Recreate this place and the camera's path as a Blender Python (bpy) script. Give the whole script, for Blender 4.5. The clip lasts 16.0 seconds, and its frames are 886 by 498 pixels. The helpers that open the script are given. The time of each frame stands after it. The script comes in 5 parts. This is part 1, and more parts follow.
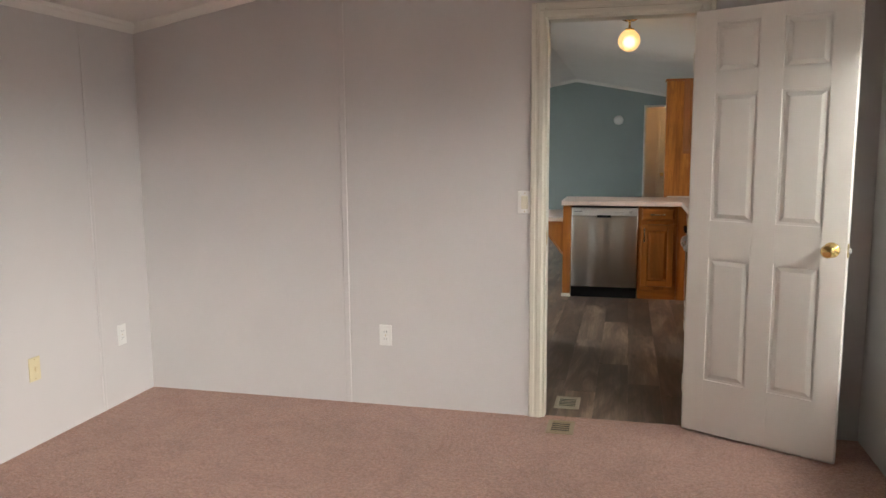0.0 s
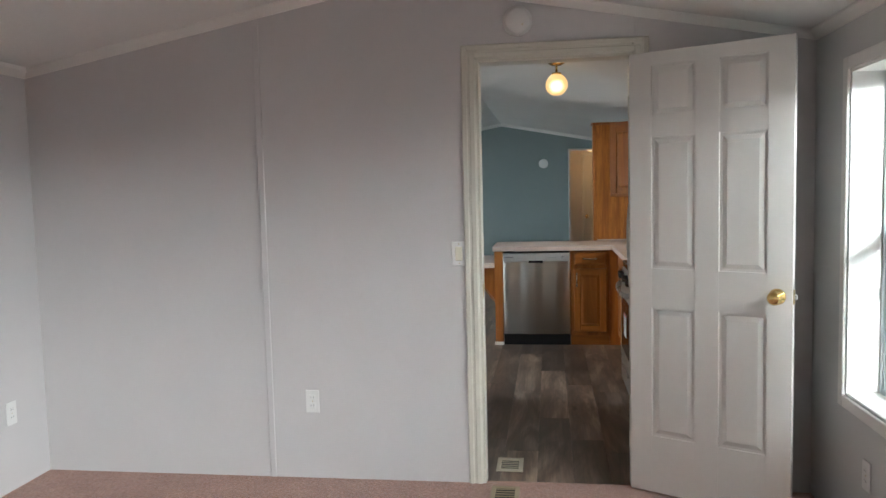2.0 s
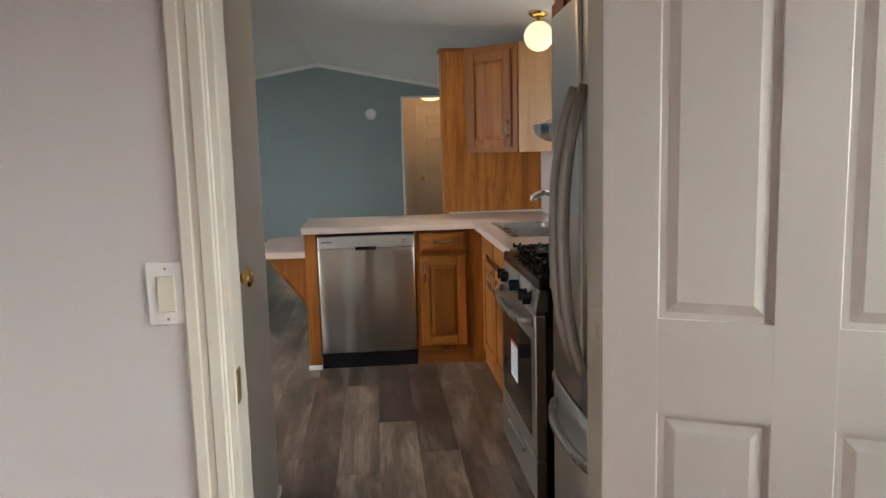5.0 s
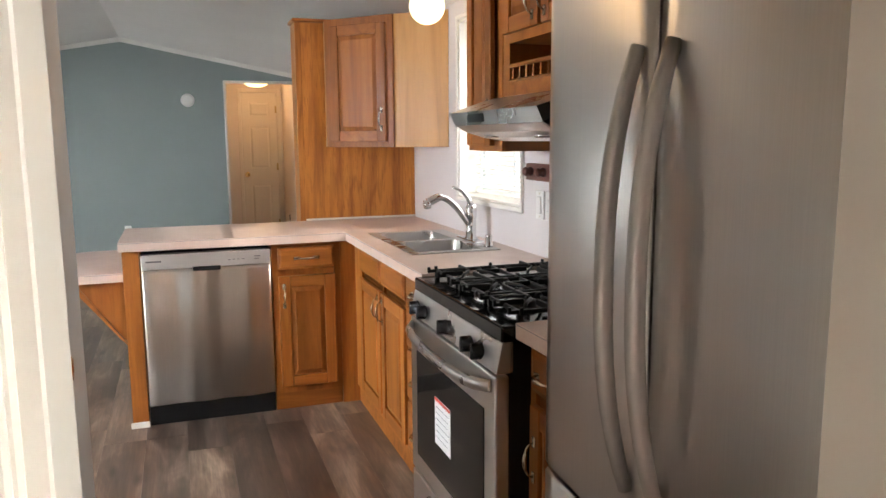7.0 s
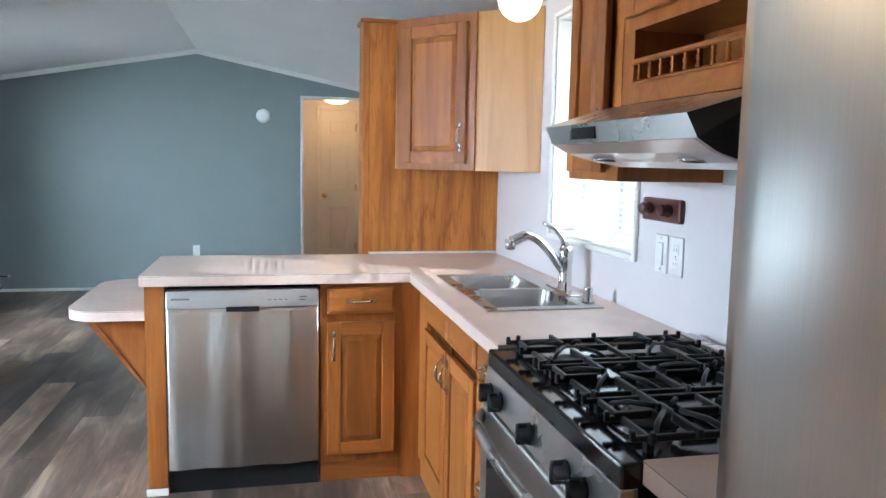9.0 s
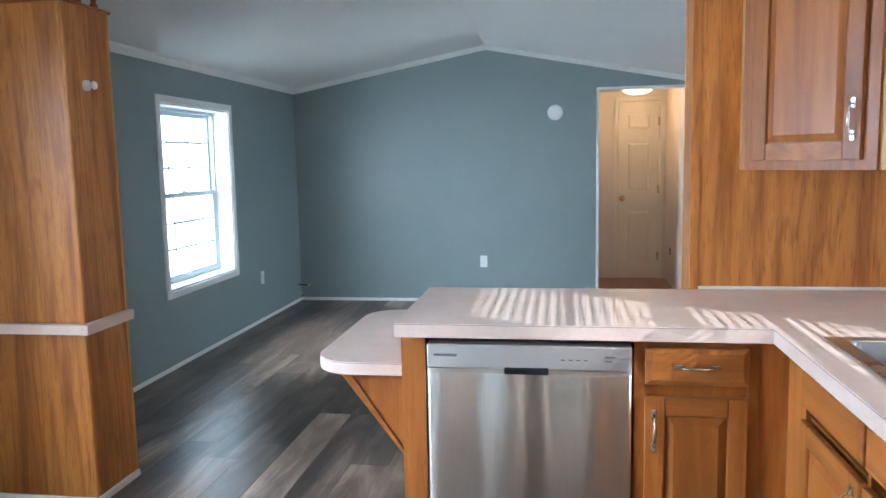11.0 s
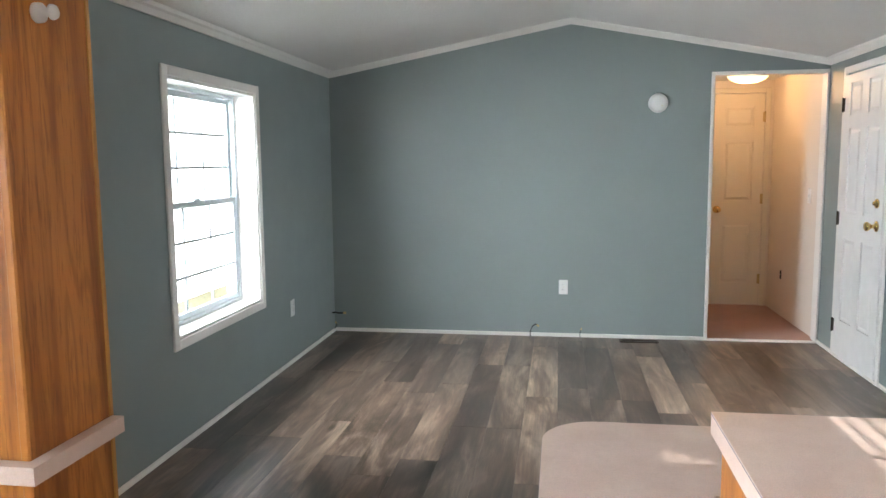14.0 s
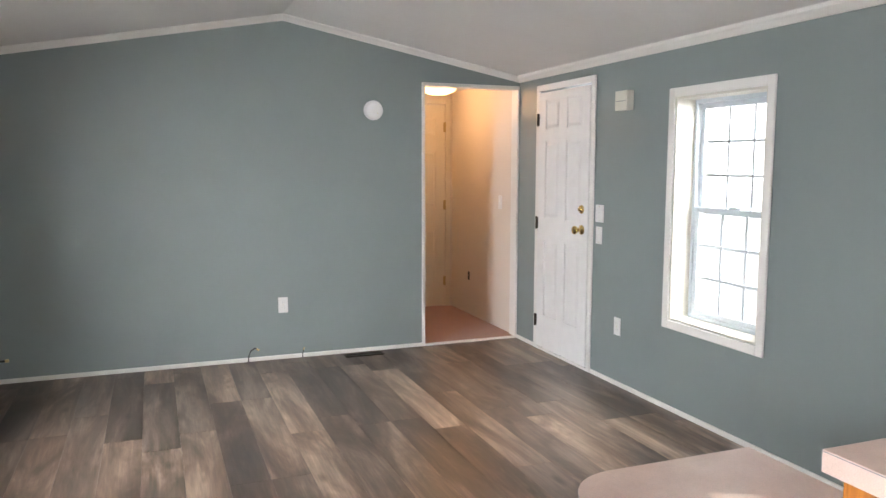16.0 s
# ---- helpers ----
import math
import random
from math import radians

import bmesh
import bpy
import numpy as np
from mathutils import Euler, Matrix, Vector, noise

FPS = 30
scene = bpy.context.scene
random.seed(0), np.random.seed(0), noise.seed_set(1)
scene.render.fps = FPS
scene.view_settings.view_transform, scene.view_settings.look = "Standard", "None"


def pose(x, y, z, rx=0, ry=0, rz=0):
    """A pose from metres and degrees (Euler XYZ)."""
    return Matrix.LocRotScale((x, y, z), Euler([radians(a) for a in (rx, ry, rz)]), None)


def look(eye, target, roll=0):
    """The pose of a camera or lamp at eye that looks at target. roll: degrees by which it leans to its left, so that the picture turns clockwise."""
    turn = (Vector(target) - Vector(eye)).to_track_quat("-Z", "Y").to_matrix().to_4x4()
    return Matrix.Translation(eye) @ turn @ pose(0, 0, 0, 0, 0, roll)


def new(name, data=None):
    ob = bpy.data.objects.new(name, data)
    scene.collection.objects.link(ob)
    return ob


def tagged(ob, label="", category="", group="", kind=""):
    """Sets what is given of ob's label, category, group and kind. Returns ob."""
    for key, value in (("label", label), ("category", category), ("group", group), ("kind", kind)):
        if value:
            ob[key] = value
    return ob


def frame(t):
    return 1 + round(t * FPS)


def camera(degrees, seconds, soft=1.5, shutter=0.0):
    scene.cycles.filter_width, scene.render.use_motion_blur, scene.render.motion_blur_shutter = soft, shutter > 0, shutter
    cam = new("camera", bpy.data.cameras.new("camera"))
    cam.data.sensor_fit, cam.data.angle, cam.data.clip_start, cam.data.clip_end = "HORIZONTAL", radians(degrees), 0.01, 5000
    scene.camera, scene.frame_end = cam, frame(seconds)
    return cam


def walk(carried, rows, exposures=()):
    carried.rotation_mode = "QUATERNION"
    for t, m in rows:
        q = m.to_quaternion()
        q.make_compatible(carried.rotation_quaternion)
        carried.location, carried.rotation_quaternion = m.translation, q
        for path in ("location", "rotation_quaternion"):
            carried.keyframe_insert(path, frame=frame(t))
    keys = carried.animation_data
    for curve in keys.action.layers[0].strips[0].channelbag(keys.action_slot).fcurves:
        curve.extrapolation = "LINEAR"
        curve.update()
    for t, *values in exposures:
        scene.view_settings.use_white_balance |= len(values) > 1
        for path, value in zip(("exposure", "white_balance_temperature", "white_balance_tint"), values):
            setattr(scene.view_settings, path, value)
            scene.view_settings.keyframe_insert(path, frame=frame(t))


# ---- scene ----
cam = camera(61.0, 16.0)
PATH = [
    (0, (0.203, 0.262, 1.416), (-0.269, 2.186, 1.147), -0.4),
    (0.5, (0.201, 0.228, 1.422), (-0.367, 2.129, 1.166), -0.5),
    (1, (0.2, 0.224, 1.421), (-0.384, 2.124, 1.199), -0.9),
    (1.5, (0.17, 0.321, 1.429), (-0.295, 2.257, 1.244), -1.5),
    (2, (0.131, 0.506, 1.441), (-0.151, 2.479, 1.284), -1.4),
    (2.5, (0.142, 0.827, 1.409), (-0.046, 2.81, 1.233), -1.1),
    (3, (0.149, 1.193, 1.412), (0.024, 3.179, 1.218), -1.2),
    (3.5, (0.119, 1.591, 1.408), (0.081, 3.579, 1.188), -1.4),
    (5.8, (0.057, 3.107, 1.372), (0.305, 5.073, 1.097), -0.2),
    (6, (0.042, 3.189, 1.37), (0.308, 5.153, 1.102), 0.4),
    (6.5, (-0.034, 3.423, 1.381), (0.409, 5.355, 1.113), -0.2),
    (7, (-0.113, 3.593, 1.384), (0.544, 5.459, 1.091), -0.4),
    (7.5, (-0.094, 3.728, 1.374), (0.614, 5.569, 1.044), 0.1),
    (8, (0.005, 3.903, 1.375), (0.663, 5.77, 1.09), 0.7),
    (8.2, (0.043, 3.978, 1.375), (0.658, 5.862, 1.112), 0.9),
    (10.3, (0.134, 4.818, 1.382), (0.16, 6.805, 1.148), 0.2),
    (10.5, (0.123, 4.928, 1.373), (0.05, 6.912, 1.137), 0.0),
    (11, (0.102, 5.195, 1.389), (-0.209, 7.157, 1.153), -1.1),
    (11.5, (0.109, 5.474, 1.376), (-0.504, 7.366, 1.158), -0.8),
    (12, (0.061, 5.721, 1.374), (-0.728, 7.545, 1.154), -0.1),
    (12.5, (-0.061, 5.962, 1.385), (-0.843, 7.79, 1.163), 0.4),
    (13, (-0.205, 6.193, 1.364), (-0.944, 8.037, 1.138), 0.8),
    (13.5, (-0.419, 6.401, 1.372), (-1.038, 8.289, 1.149), 0.6),
    (14, (-0.68, 6.514, 1.389), (-0.985, 8.477, 1.157), -0.5),
    (14.5, (-0.886, 6.654, 1.37), (-0.905, 8.637, 1.116), -0.2),
    (15, (-1.088, 6.818, 1.391), (-0.826, 8.787, 1.154), -0.9),
    (15.5, (-1.331, 6.902, 1.406), (-0.812, 8.821, 1.182), -1.3),
    (16, (-1.499, 6.994, 1.42), (-0.783, 8.848, 1.194), 0.1),
]
EXPOSURES = [(0.0, -0.6, 6700, 7), (0.5, -0.58, 5900, 2), (1.0, -0.56, 5850, 1), (2.0, -0.64, 5850, 2), (2.5, -0.7, 5950, 3), (3.5, -0.68, 6700, 6), (6.0, -0.16, 6250, 8), (6.5, 0.1, 6500, 10),
             (7.0, 0.36, 6600, 11), (7.5, 0.56, 6350, 10), (8.2, 0.69, 5550, 5), (10.3, 0.58, 5250, 3), (11.0, 0.62, 5250, 3), (12.0, 0.78, 5800, 6), (13.5, 0.74, 6300, 9), (14.5, 0.58, 6350, 10), (15.5, 0.54, 6600, 15), (16.0, 0.64, 6650, 15)]
walk(cam, [(t, look(eye, target, roll)) for t, eye, target, roll in PATH], EXPOSURES)

# ---- light ----
world = bpy.data.worlds.new("sky")
scene.world = world
world.use_nodes = True
wn, wl = world.node_tree.nodes, world.node_tree.links
sky = wn.new("ShaderNodeTexSky")
sky.sky_type, sky.sun_disc = "NISHITA", False
SUN_DIR = Vector((1.0, -0.592, 0.631)).normalized()
sky.sun_elevation = math.asin(SUN_DIR.z)
sky.sun_rotation = math.atan2(SUN_DIR.x, SUN_DIR.y)
sky.dust_density, sky.ozone_density = 2.5, 1.5
wl.new(sky.outputs["Color"], wn["Background"].inputs["Color"])
wn["Background"].inputs["Strength"].default_value = 0.15
sun = new("sun", bpy.data.lights.new("sun", "SUN"))
sun.data.energy, sun.data.angle, sun.data.color = 5.0, radians(0.3), (1.0, 0.95, 0.87)
sun.matrix_world = look((12, -7, 9), (12 - SUN_DIR.x, -7 - SUN_DIR.y, 9 - SUN_DIR.z))


def window_light(name, x, y, z, wy, wz, facing, watts, colour=(0.9, 0.95, 1.0), spread=140):
    """Stands in for the sky's light at a window: an area lamp in or just outside its opening."""
    la = bpy.data.lights.new(name, "AREA")
    la.shape, la.size, la.size_y, la.energy, la.color = "RECTANGLE", wy, wz, watts, colour
    la.spread = radians(spread)
    ob = new(name, la)
    ob.matrix_world = look((x, y, z), (x + facing[0], y + facing[1], z + facing[2]))
    return ob


def bulb(name, place, watts, size, colour):
    la = bpy.data.lights.new(name, "POINT")
    la.energy, la.shadow_soft_size, la.color = watts, size, colour
    ob = new(name, la)
    ob.location = place
    return ob


XL, XR = -2.51, 1.25            # inner faces of the long outer walls
XRB = 1.30                      # the same in the bedroom
YB0, YB = -1.7, 4.06            # bedroom back wall, bedroom partition
YP = 8.02                       # kitchen's wood-panelled partition
YE = 12.43                      # end wall of the living room
YH = 13.87                      # end of the hall
RIDGE, EAVE, RX = 2.452, 2.098, -0.605


def vault(x):
    half = (RX - XL) if x < RX else (XR - RX)
    return RIDGE - (RIDGE - EAVE) * abs(x - RX) / half


window_light("bedroom_daylight", XRB + 0.85, 2.65, 1.95, 1.7, 0.4, (-1, 0.5, -0.42), 98, (1.0, 0.99, 0.98), 180)
# Fill lamp behind the camera, shining through an added, unseen window.
window_light("bedroom_rear_fill", XRB + 0.85, -1.5, 2.0, 1.8, 0.36, (-1, 1.4, -0.45), 1400, (1.0, 0.985, 0.965), 180)
window_light("kitchen_daylight", XR + 0.06, 6.83, 1.53, 0.64, 0.8, (-1, 0, 0), 2.6, (0.92, 0.96, 1.0), 150)
# Lamp for an unseen window, guessed from light on the dining side.
window_light("dining_daylight", XL - 0.85, 6.1, 1.85, 1.6, 0.9, (1, 0.35, -0.42), 270, (0.88, 0.94, 1.0), 180)
window_light("living_left_daylight", XL - 0.75, 9.75, 1.68, 1.5, 0.9, (1, 0.7, -0.36), 165, (0.88, 0.94, 1.0), 180)
window_light("living_right_daylight", XR + 0.75, 9.6, 1.75, 1.2, 0.9, (-1, 0.5, -0.36), 95, (0.92, 0.96, 1.0), 180)
bulb("hall_bulb", (0.87, 13.25, 1.98), 6.2, 0.12, (1.0, 0.57, 0.28))
bulb("kitchen_bulb", (0.19, 5.8, 2.13), 1.7, 0.06, (1.0, 0.62, 0.3))
bulb("sink_bulb", (1.05, 7.1, 2.0), 0.8, 0.06, (1.0, 0.72, 0.42))


# ---- materials ----
def shader(name, rough=0.5, metal=0.0):
    m = bpy.data.materials.new(name)
    m.use_nodes = True
    b = m.node_tree.nodes["Principled BSDF"]
    b.inputs["Roughness"].default_value = rough
    b.inputs["Metallic"].default_value = metal
    return m, m.node_tree.nodes, m.node_tree.links, b


def coords(n, l, scale, obj=False, spread=0.0):
    """Scaled place in the world (or the object); spread shifts each object by its own random amount."""
    src = n.new("ShaderNodeTexCoord").outputs["Object"] if obj else n.new("ShaderNodeNewGeometry").outputs["Position"]
    mp = n.new("ShaderNodeMapping")
    mp.inputs["Scale"].default_value = scale
    l.new(src, mp.inputs["Vector"])
    if spread:
        info, mul = n.new("ShaderNodeObjectInfo"), n.new("ShaderNodeMath")
        mul.operation = "MULTIPLY"
        mul.inputs[1].default_value = spread
        l.new(info.outputs["Random"], mul.inputs[0])
        comb = n.new("ShaderNodeCombineXYZ")
        for i in range(3):
            l.new(mul.outputs[0], comb.inputs[i])
        l.new(comb.outputs[0], mp.inputs["Location"])
    return mp.outputs["Vector"]


def noise_tex(n, l, vec, scale, detail=4.0, rough=0.55, distort=0.0):
    t = n.new("ShaderNodeTexNoise")
    t.inputs["Scale"].default_value = scale
    t.inputs["Detail"].default_value = detail
    t.inputs["Roughness"].default_value = rough
    t.inputs["Distortion"].default_value = distort
    l.new(vec, t.inputs["Vector"])
    return t.outputs["Fac"]


def ramp(n, l, fac, stops):
    r = n.new("ShaderNodeValToRGB")
    els = r.color_ramp.elements
    while len(els) < len(stops):
        els.new(0.5)
    for e, (p, c) in zip(els, stops):
        e.position, e.color = p, (*c, 1)
    l.new(fac, r.inputs["Fac"])
    return r.outputs["Color"]


def blend(n, l, a, b, fac, mode="MIX"):
    m = n.new("ShaderNodeMixRGB")
    m.blend_type = mode
    if isinstance(fac, float):
        m.inputs[0].default_value = fac
    else:
        l.new(fac, m.inputs[0])
    for i, v in ((1, a), (2, b)):
        if isinstance(v, tuple):
            m.inputs[i].default_value = (*v, 1)
        else:
            l.new(v, m.inputs[i])
    return m.outputs[0]


def relief(n, l, bsdf, height, strength, distance):
    b = n.new("ShaderNodeBump")
    b.inputs["Strength"].default_value = strength
    b.inputs["Distance"].default_value = distance
    l.new(height, b.inputs["Height"])
    l.new(b.outputs[0], bsdf.inputs["Normal"])


def painted(name, colour, rough=0.55, vary=0.06, grain=260.0, bump=0.15, dist=0.0006):
    m, n, l, b = shader(name, rough)
    p = coords(n, l, (1, 1, 1))
    dark = tuple(c * (1 - vary) for c in colour)
    c1 = ramp(n, l, noise_tex(n, l, p, 1.7, 5.0), [(0.3, dark), (0.7, colour)])
    fine = noise_tex(n, l, p, grain, 3.0)
    l.new(c1, b.inputs["Base Color"])
    smear = n.new("ShaderNodeMapRange")
    smear.inputs["To Min"].default_value, smear.inputs["To Max"].default_value = rough - 0.08, rough + 0.08
    l.new(noise_tex(n, l, p, 6.0, 4.0), smear.inputs["Value"])
    l.new(smear.outputs[0], b.inputs["Roughness"])
    relief(n, l, b, fine, bump, dist)
    return m


def oak(name, light, mid, dark, axis="z", rough=0.38, obj=False, across=26.0, figure=0.2, fleck=0.26):
    """Varnished oak, its grain running along one axis."""
    m, n, l, b = shader(name, rough)
    long_ = 1.6
    s = {"x": (long_, across, across), "y": (across, long_, across), "z": (across, across, long_)}[axis]
    p = coords(n, l, s, obj, 7.0)
    bands = noise_tex(n, l, p, 0.42, 4.0, 0.5, 1.4)
    rings = noise_tex(n, l, coords(n, l, tuple(v * (0.55 if v > 2 else 0.8) for v in s), obj, 5.0), 0.6, 2.0, 0.5, 0.6)
    wave = n.new("ShaderNodeMath")
    wave.operation = "SINE"
    many = n.new("ShaderNodeMath")
    many.operation = "MULTIPLY"
    many.inputs[1].default_value = 38.0
    l.new(rings, many.inputs[0])
    l.new(many.outputs[0], wave.inputs[0])
    pores = noise_tex(n, l, coords(n, l, tuple(v * (4.6 if v > 2 else 6.0) for v in s), obj, 3.0), 1.1, 4.0, 0.65)
    c = ramp(n, l, bands, [(0.25, dark), (0.48, mid), (0.75, light)])
    c2 = blend(n, l, c, dark, ramp(n, l, pores, [(0.52, (0, 0, 0)), (0.66, (fleck,) * 3)]))
    c2 = blend(n, l, c2, dark, ramp(n, l, wave.outputs[0], [(0.45, (0, 0, 0)), (1.0, (figure,) * 3)]))
    info = n.new("ShaderNodeObjectInfo")
    hsv = n.new("ShaderNodeHueSaturation")
    mr = n.new("ShaderNodeMapRange")
    mr.inputs["To Min"].default_value, mr.inputs["To Max"].default_value = 0.86, 1.12
    l.new(info.outputs["Random"], mr.inputs["Value"])
    l.new(mr.outputs[0], hsv.inputs["Value"])
    l.new(c2, hsv.inputs["Color"])
    l.new(hsv.outputs[0], b.inputs["Base Color"])
    b.inputs["Coat Weight"].default_value = 0.04
    b.inputs["Specular IOR Level"].default_value = 0.28
    b.inputs["Coat Roughness"].default_value = 0.25
    relief(n, l, b, pores, 0.12, 0.0005)
    return m


def brushed(name, colour=(0.56, 0.55, 0.53), rough=0.3, axis="z", aniso=0.0, turn=0.0):
    m, n, l, b = shader(name, rough, 1.0)
    s = {"x": (1, 90, 90), "y": (90, 1, 90), "z": (90, 90, 1)}[axis]
    p = coords(n, l, s)
    f = noise_tex(n, l, p, 6.0, 3.0)
    c = ramp(n, l, f, [(0.3, tuple(v * 0.93 for v in colour)), (0.7, colour)])
    l.new(c, b.inputs["Base Color"])
    smudge = n.new("ShaderNodeMapRange")
    smudge.inputs["To Min"].default_value, smudge.inputs["To Max"].default_value = (rough - 0.015, rough + 0.025) if aniso else (rough - 0.05, rough + 0.09)
    l.new(noise_tex(n, l, coords(n, l, (1, 1, 1)), 5.0, 5.0), smudge.inputs["Value"])
    l.new(smudge.outputs[0], b.inputs["Roughness"])
    if not aniso:
        relief(n, l, b, f, 0.05, 0.0002)
    else:
        tan = n.new("ShaderNodeTangent")
        tan.direction_type, tan.axis = "RADIAL", "Z"
        l.new(tan.outputs[0], b.inputs["Tangent"])
        b.inputs["Anisotropic"].default_value = aniso
        b.inputs["Anisotropic Rotation"].default_value = turn
    return m


def plain(name, colour, rough=0.5, metal=0.0, vary=0.05):
    m, n, l, b = shader(name, rough, metal)
    p = coords(n, l, (1, 1, 1))
    c = ramp(n, l, noise_tex(n, l, p, 14.0, 4.0), [(0.3, tuple(v * (1 - vary) for v in colour)), (0.7, colour)])
    l.new(c, b.inputs["Base Color"])
    return m


def glow(name, colour, strength):
    m, n, l, b = shader(name, 0.3)
    b.inputs["Base Color"].default_value = (0.8, 0.7, 0.55, 1)
    b.inputs["Emission Color"].default_value = (*colour, 1)
    b.inputs["Emission Strength"].default_value = strength
    return m


WALL_LILAC = painted("lilac_white_wallboard", (0.59, 0.565, 0.56), 0.5, 0.05, 180.0, 0.2)
WALL_GREY = painted("pale_grey_wallboard", (0.60, 0.60, 0.58), 0.5, 0.05, 180.0, 0.2)
WALL_KITCHEN = painted("white_kitchen_wallboard", (0.66, 0.62, 0.62), 0.45, 0.05, 180.0, 0.2)
WALL_SAGE = painted("sage_green_paint", (0.222, 0.260, 0.252), 0.38, 0.06, 220.0, 0.25)
# Whitish hall board with the lamp's warmth tinted into the colour.
WALL_WARMED = painted("lamp_warmed_hall_wallboard", (0.70, 0.63, 0.55), 0.5, 0.05, 180.0, 0.2)
CEILING = painted("textured_ceiling_paint", (0.74, 0.72, 0.69), 0.8, 0.05, 55.0, 0.7, 0.004)
TRIM = painted("white_trim_paint", (0.78, 0.76, 0.72), 0.35, 0.05, 300.0, 0.08)
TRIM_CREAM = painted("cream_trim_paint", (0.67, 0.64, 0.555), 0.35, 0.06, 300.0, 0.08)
DOOR_WHITE = painted("white_door_paint", (0.72, 0.69, 0.65), 0.38, 0.04, 120.0, 0.1)
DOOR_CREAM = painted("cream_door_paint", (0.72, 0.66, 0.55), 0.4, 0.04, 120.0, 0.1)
# White vinyl with the blue-grey shade of its backlit side in the colour.
VINYL_SHADED = plain("shade_tinted_window_vinyl", (0.58, 0.64, 0.67), 0.35)
REGISTER = plain("tan_register_paint", (0.36, 0.28, 0.18), 0.45)
REGISTER_CREAM = plain("cream_register_paint", (0.46, 0.41, 0.32), 0.45)
PLASTIC = plain("white_plastic", (0.78, 0.77, 0.75), 0.35)
IVORY_PALE = plain("pale_ivory_plastic", (0.72, 0.68, 0.56), 0.4)
BRONZE = plain("dark_bronze_hinge", (0.05, 0.04, 0.03), 0.4, 1.0)
COOKTOP = plain("glossy_black_enamel", (0.010, 0.010, 0.011), 0.10)
IVORY = plain("ivory_plastic", (0.68, 0.60, 0.38), 0.4)
BLACK = plain("black_enamel", (0.012, 0.012, 0.013), 0.22)
BLACK_MATT = plain("black_cast_iron", (0.018, 0.018, 0.019), 0.5)
RUBBER = plain("black_cable_rubber", (0.02, 0.02, 0.02), 0.6)
OAK_Z = oak("oak_upright_grain", (0.34, 0.122, 0.024), (0.27, 0.088, 0.0155), (0.155, 0.044, 0.0075), "z")
OAK_X = oak("oak_level_grain", (0.34, 0.122, 0.024), (0.27, 0.088, 0.0155), (0.155, 0.044, 0.0075), "x")
OAK_Y = oak("oak_level_grain_along", (0.34, 0.122, 0.024), (0.27, 0.088, 0.0155), (0.155, 0.044, 0.0075), "y")
OAK_PANEL = oak("oak_veneer_panelling", (0.50, 0.200, 0.043), (0.41, 0.150, 0.029), (0.17, 0.052, 0.010), "z", 0.42, False, 26.0, 0.38, 0.58)
OAK_PALE = oak("pale_oak_veneer", (0.56, 0.29, 0.082), (0.50, 0.25, 0.066), (0.38, 0.175, 0.042), "z", 0.4)
STEEL = brushed("brushed_stainless_steel", (0.74, 0.73, 0.715), 0.30, "z", 0.7, 0.25)
# Steel lightened to make up for bright reflections the room doesn't give.
STEEL_LIFTED = brushed("reflection_lifted_steel", (0.88, 0.85, 0.81), 0.29, "z", 0.94, 0.25)
STEEL_SATIN = brushed("satin_steel_bar", (0.52, 0.51, 0.49), 0.42, "z")
HOOD_GREY = plain("grey_green_enamel", (0.36, 0.38, 0.36), 0.4)
STEEL_Y = brushed("brushed_stainless_steel_level", (0.50, 0.49, 0.475), 0.26, "y")
STEEL_DARK = brushed("dark_stainless_steel", (0.40, 0.39, 0.385), 0.34, "z")
STEEL_LIGHT = brushed("light_painted_steel", (0.78, 0.78, 0.77), 0.42, "x")
CHROME = plain("polished_chrome", (0.75, 0.75, 0.76), 0.08, 1.0)
NICKEL = plain("antique_nickel_handle", (0.62, 0.55, 0.45), 0.22, 1.0)
BRASS = plain("polished_brass", (0.80, 0.58, 0.24), 0.14, 1.0)
BRASS_OLD = plain("aged_brass", (0.52, 0.40, 0.2), 0.35, 1.0)
LEATHER = plain("brown_painted_wood", (0.10, 0.03, 0.022), 0.4)


def frosted(name, colour, strength, clear):
    """Glowing glass, partly clear, so that the brighter bulb inside shows."""
    m = glow(name, colour, strength)
    n, l = m.node_tree.nodes, m.node_tree.links
    mix, open_ = n.new("ShaderNodeMixShader"), n.new("ShaderNodeBsdfTransparent")
    mix.inputs[0].default_value = clear
    l.new(n["Principled BSDF"].outputs[0], mix.inputs[1])
    l.new(open_.outputs[0], mix.inputs[2])
    l.new(mix.outputs[0], n["Material Output"].inputs["Surface"])
    return m


GLOBE = frosted("lit_frosted_glass_globe", (1.0, 0.50, 0.15), 1.0, 0.45)
FILAMENT = glow("lit_bulb", (1.0, 0.80, 0.45), 6.0)
GLOBE_PALE = glow("lit_pale_glass_globe", (1.0, 0.78, 0.46), 1.4)
HALL_GLOW = glow("lit_hall_lamp_glass", (1.0, 0.66, 0.30), 2.2)
for dark in (BLACK, BLACK_MATT):
    dark.node_tree.nodes["Principled BSDF"].inputs["Specular IOR Level"].default_value = 0.28
PAPER = plain("white_printed_paper", (0.78, 0.78, 0.78), 0.6)
INK = plain("grey_print", (0.2, 0.2, 0.22), 0.6)
RED = plain("red_print", (0.62, 0.06, 0.04), 0.6)


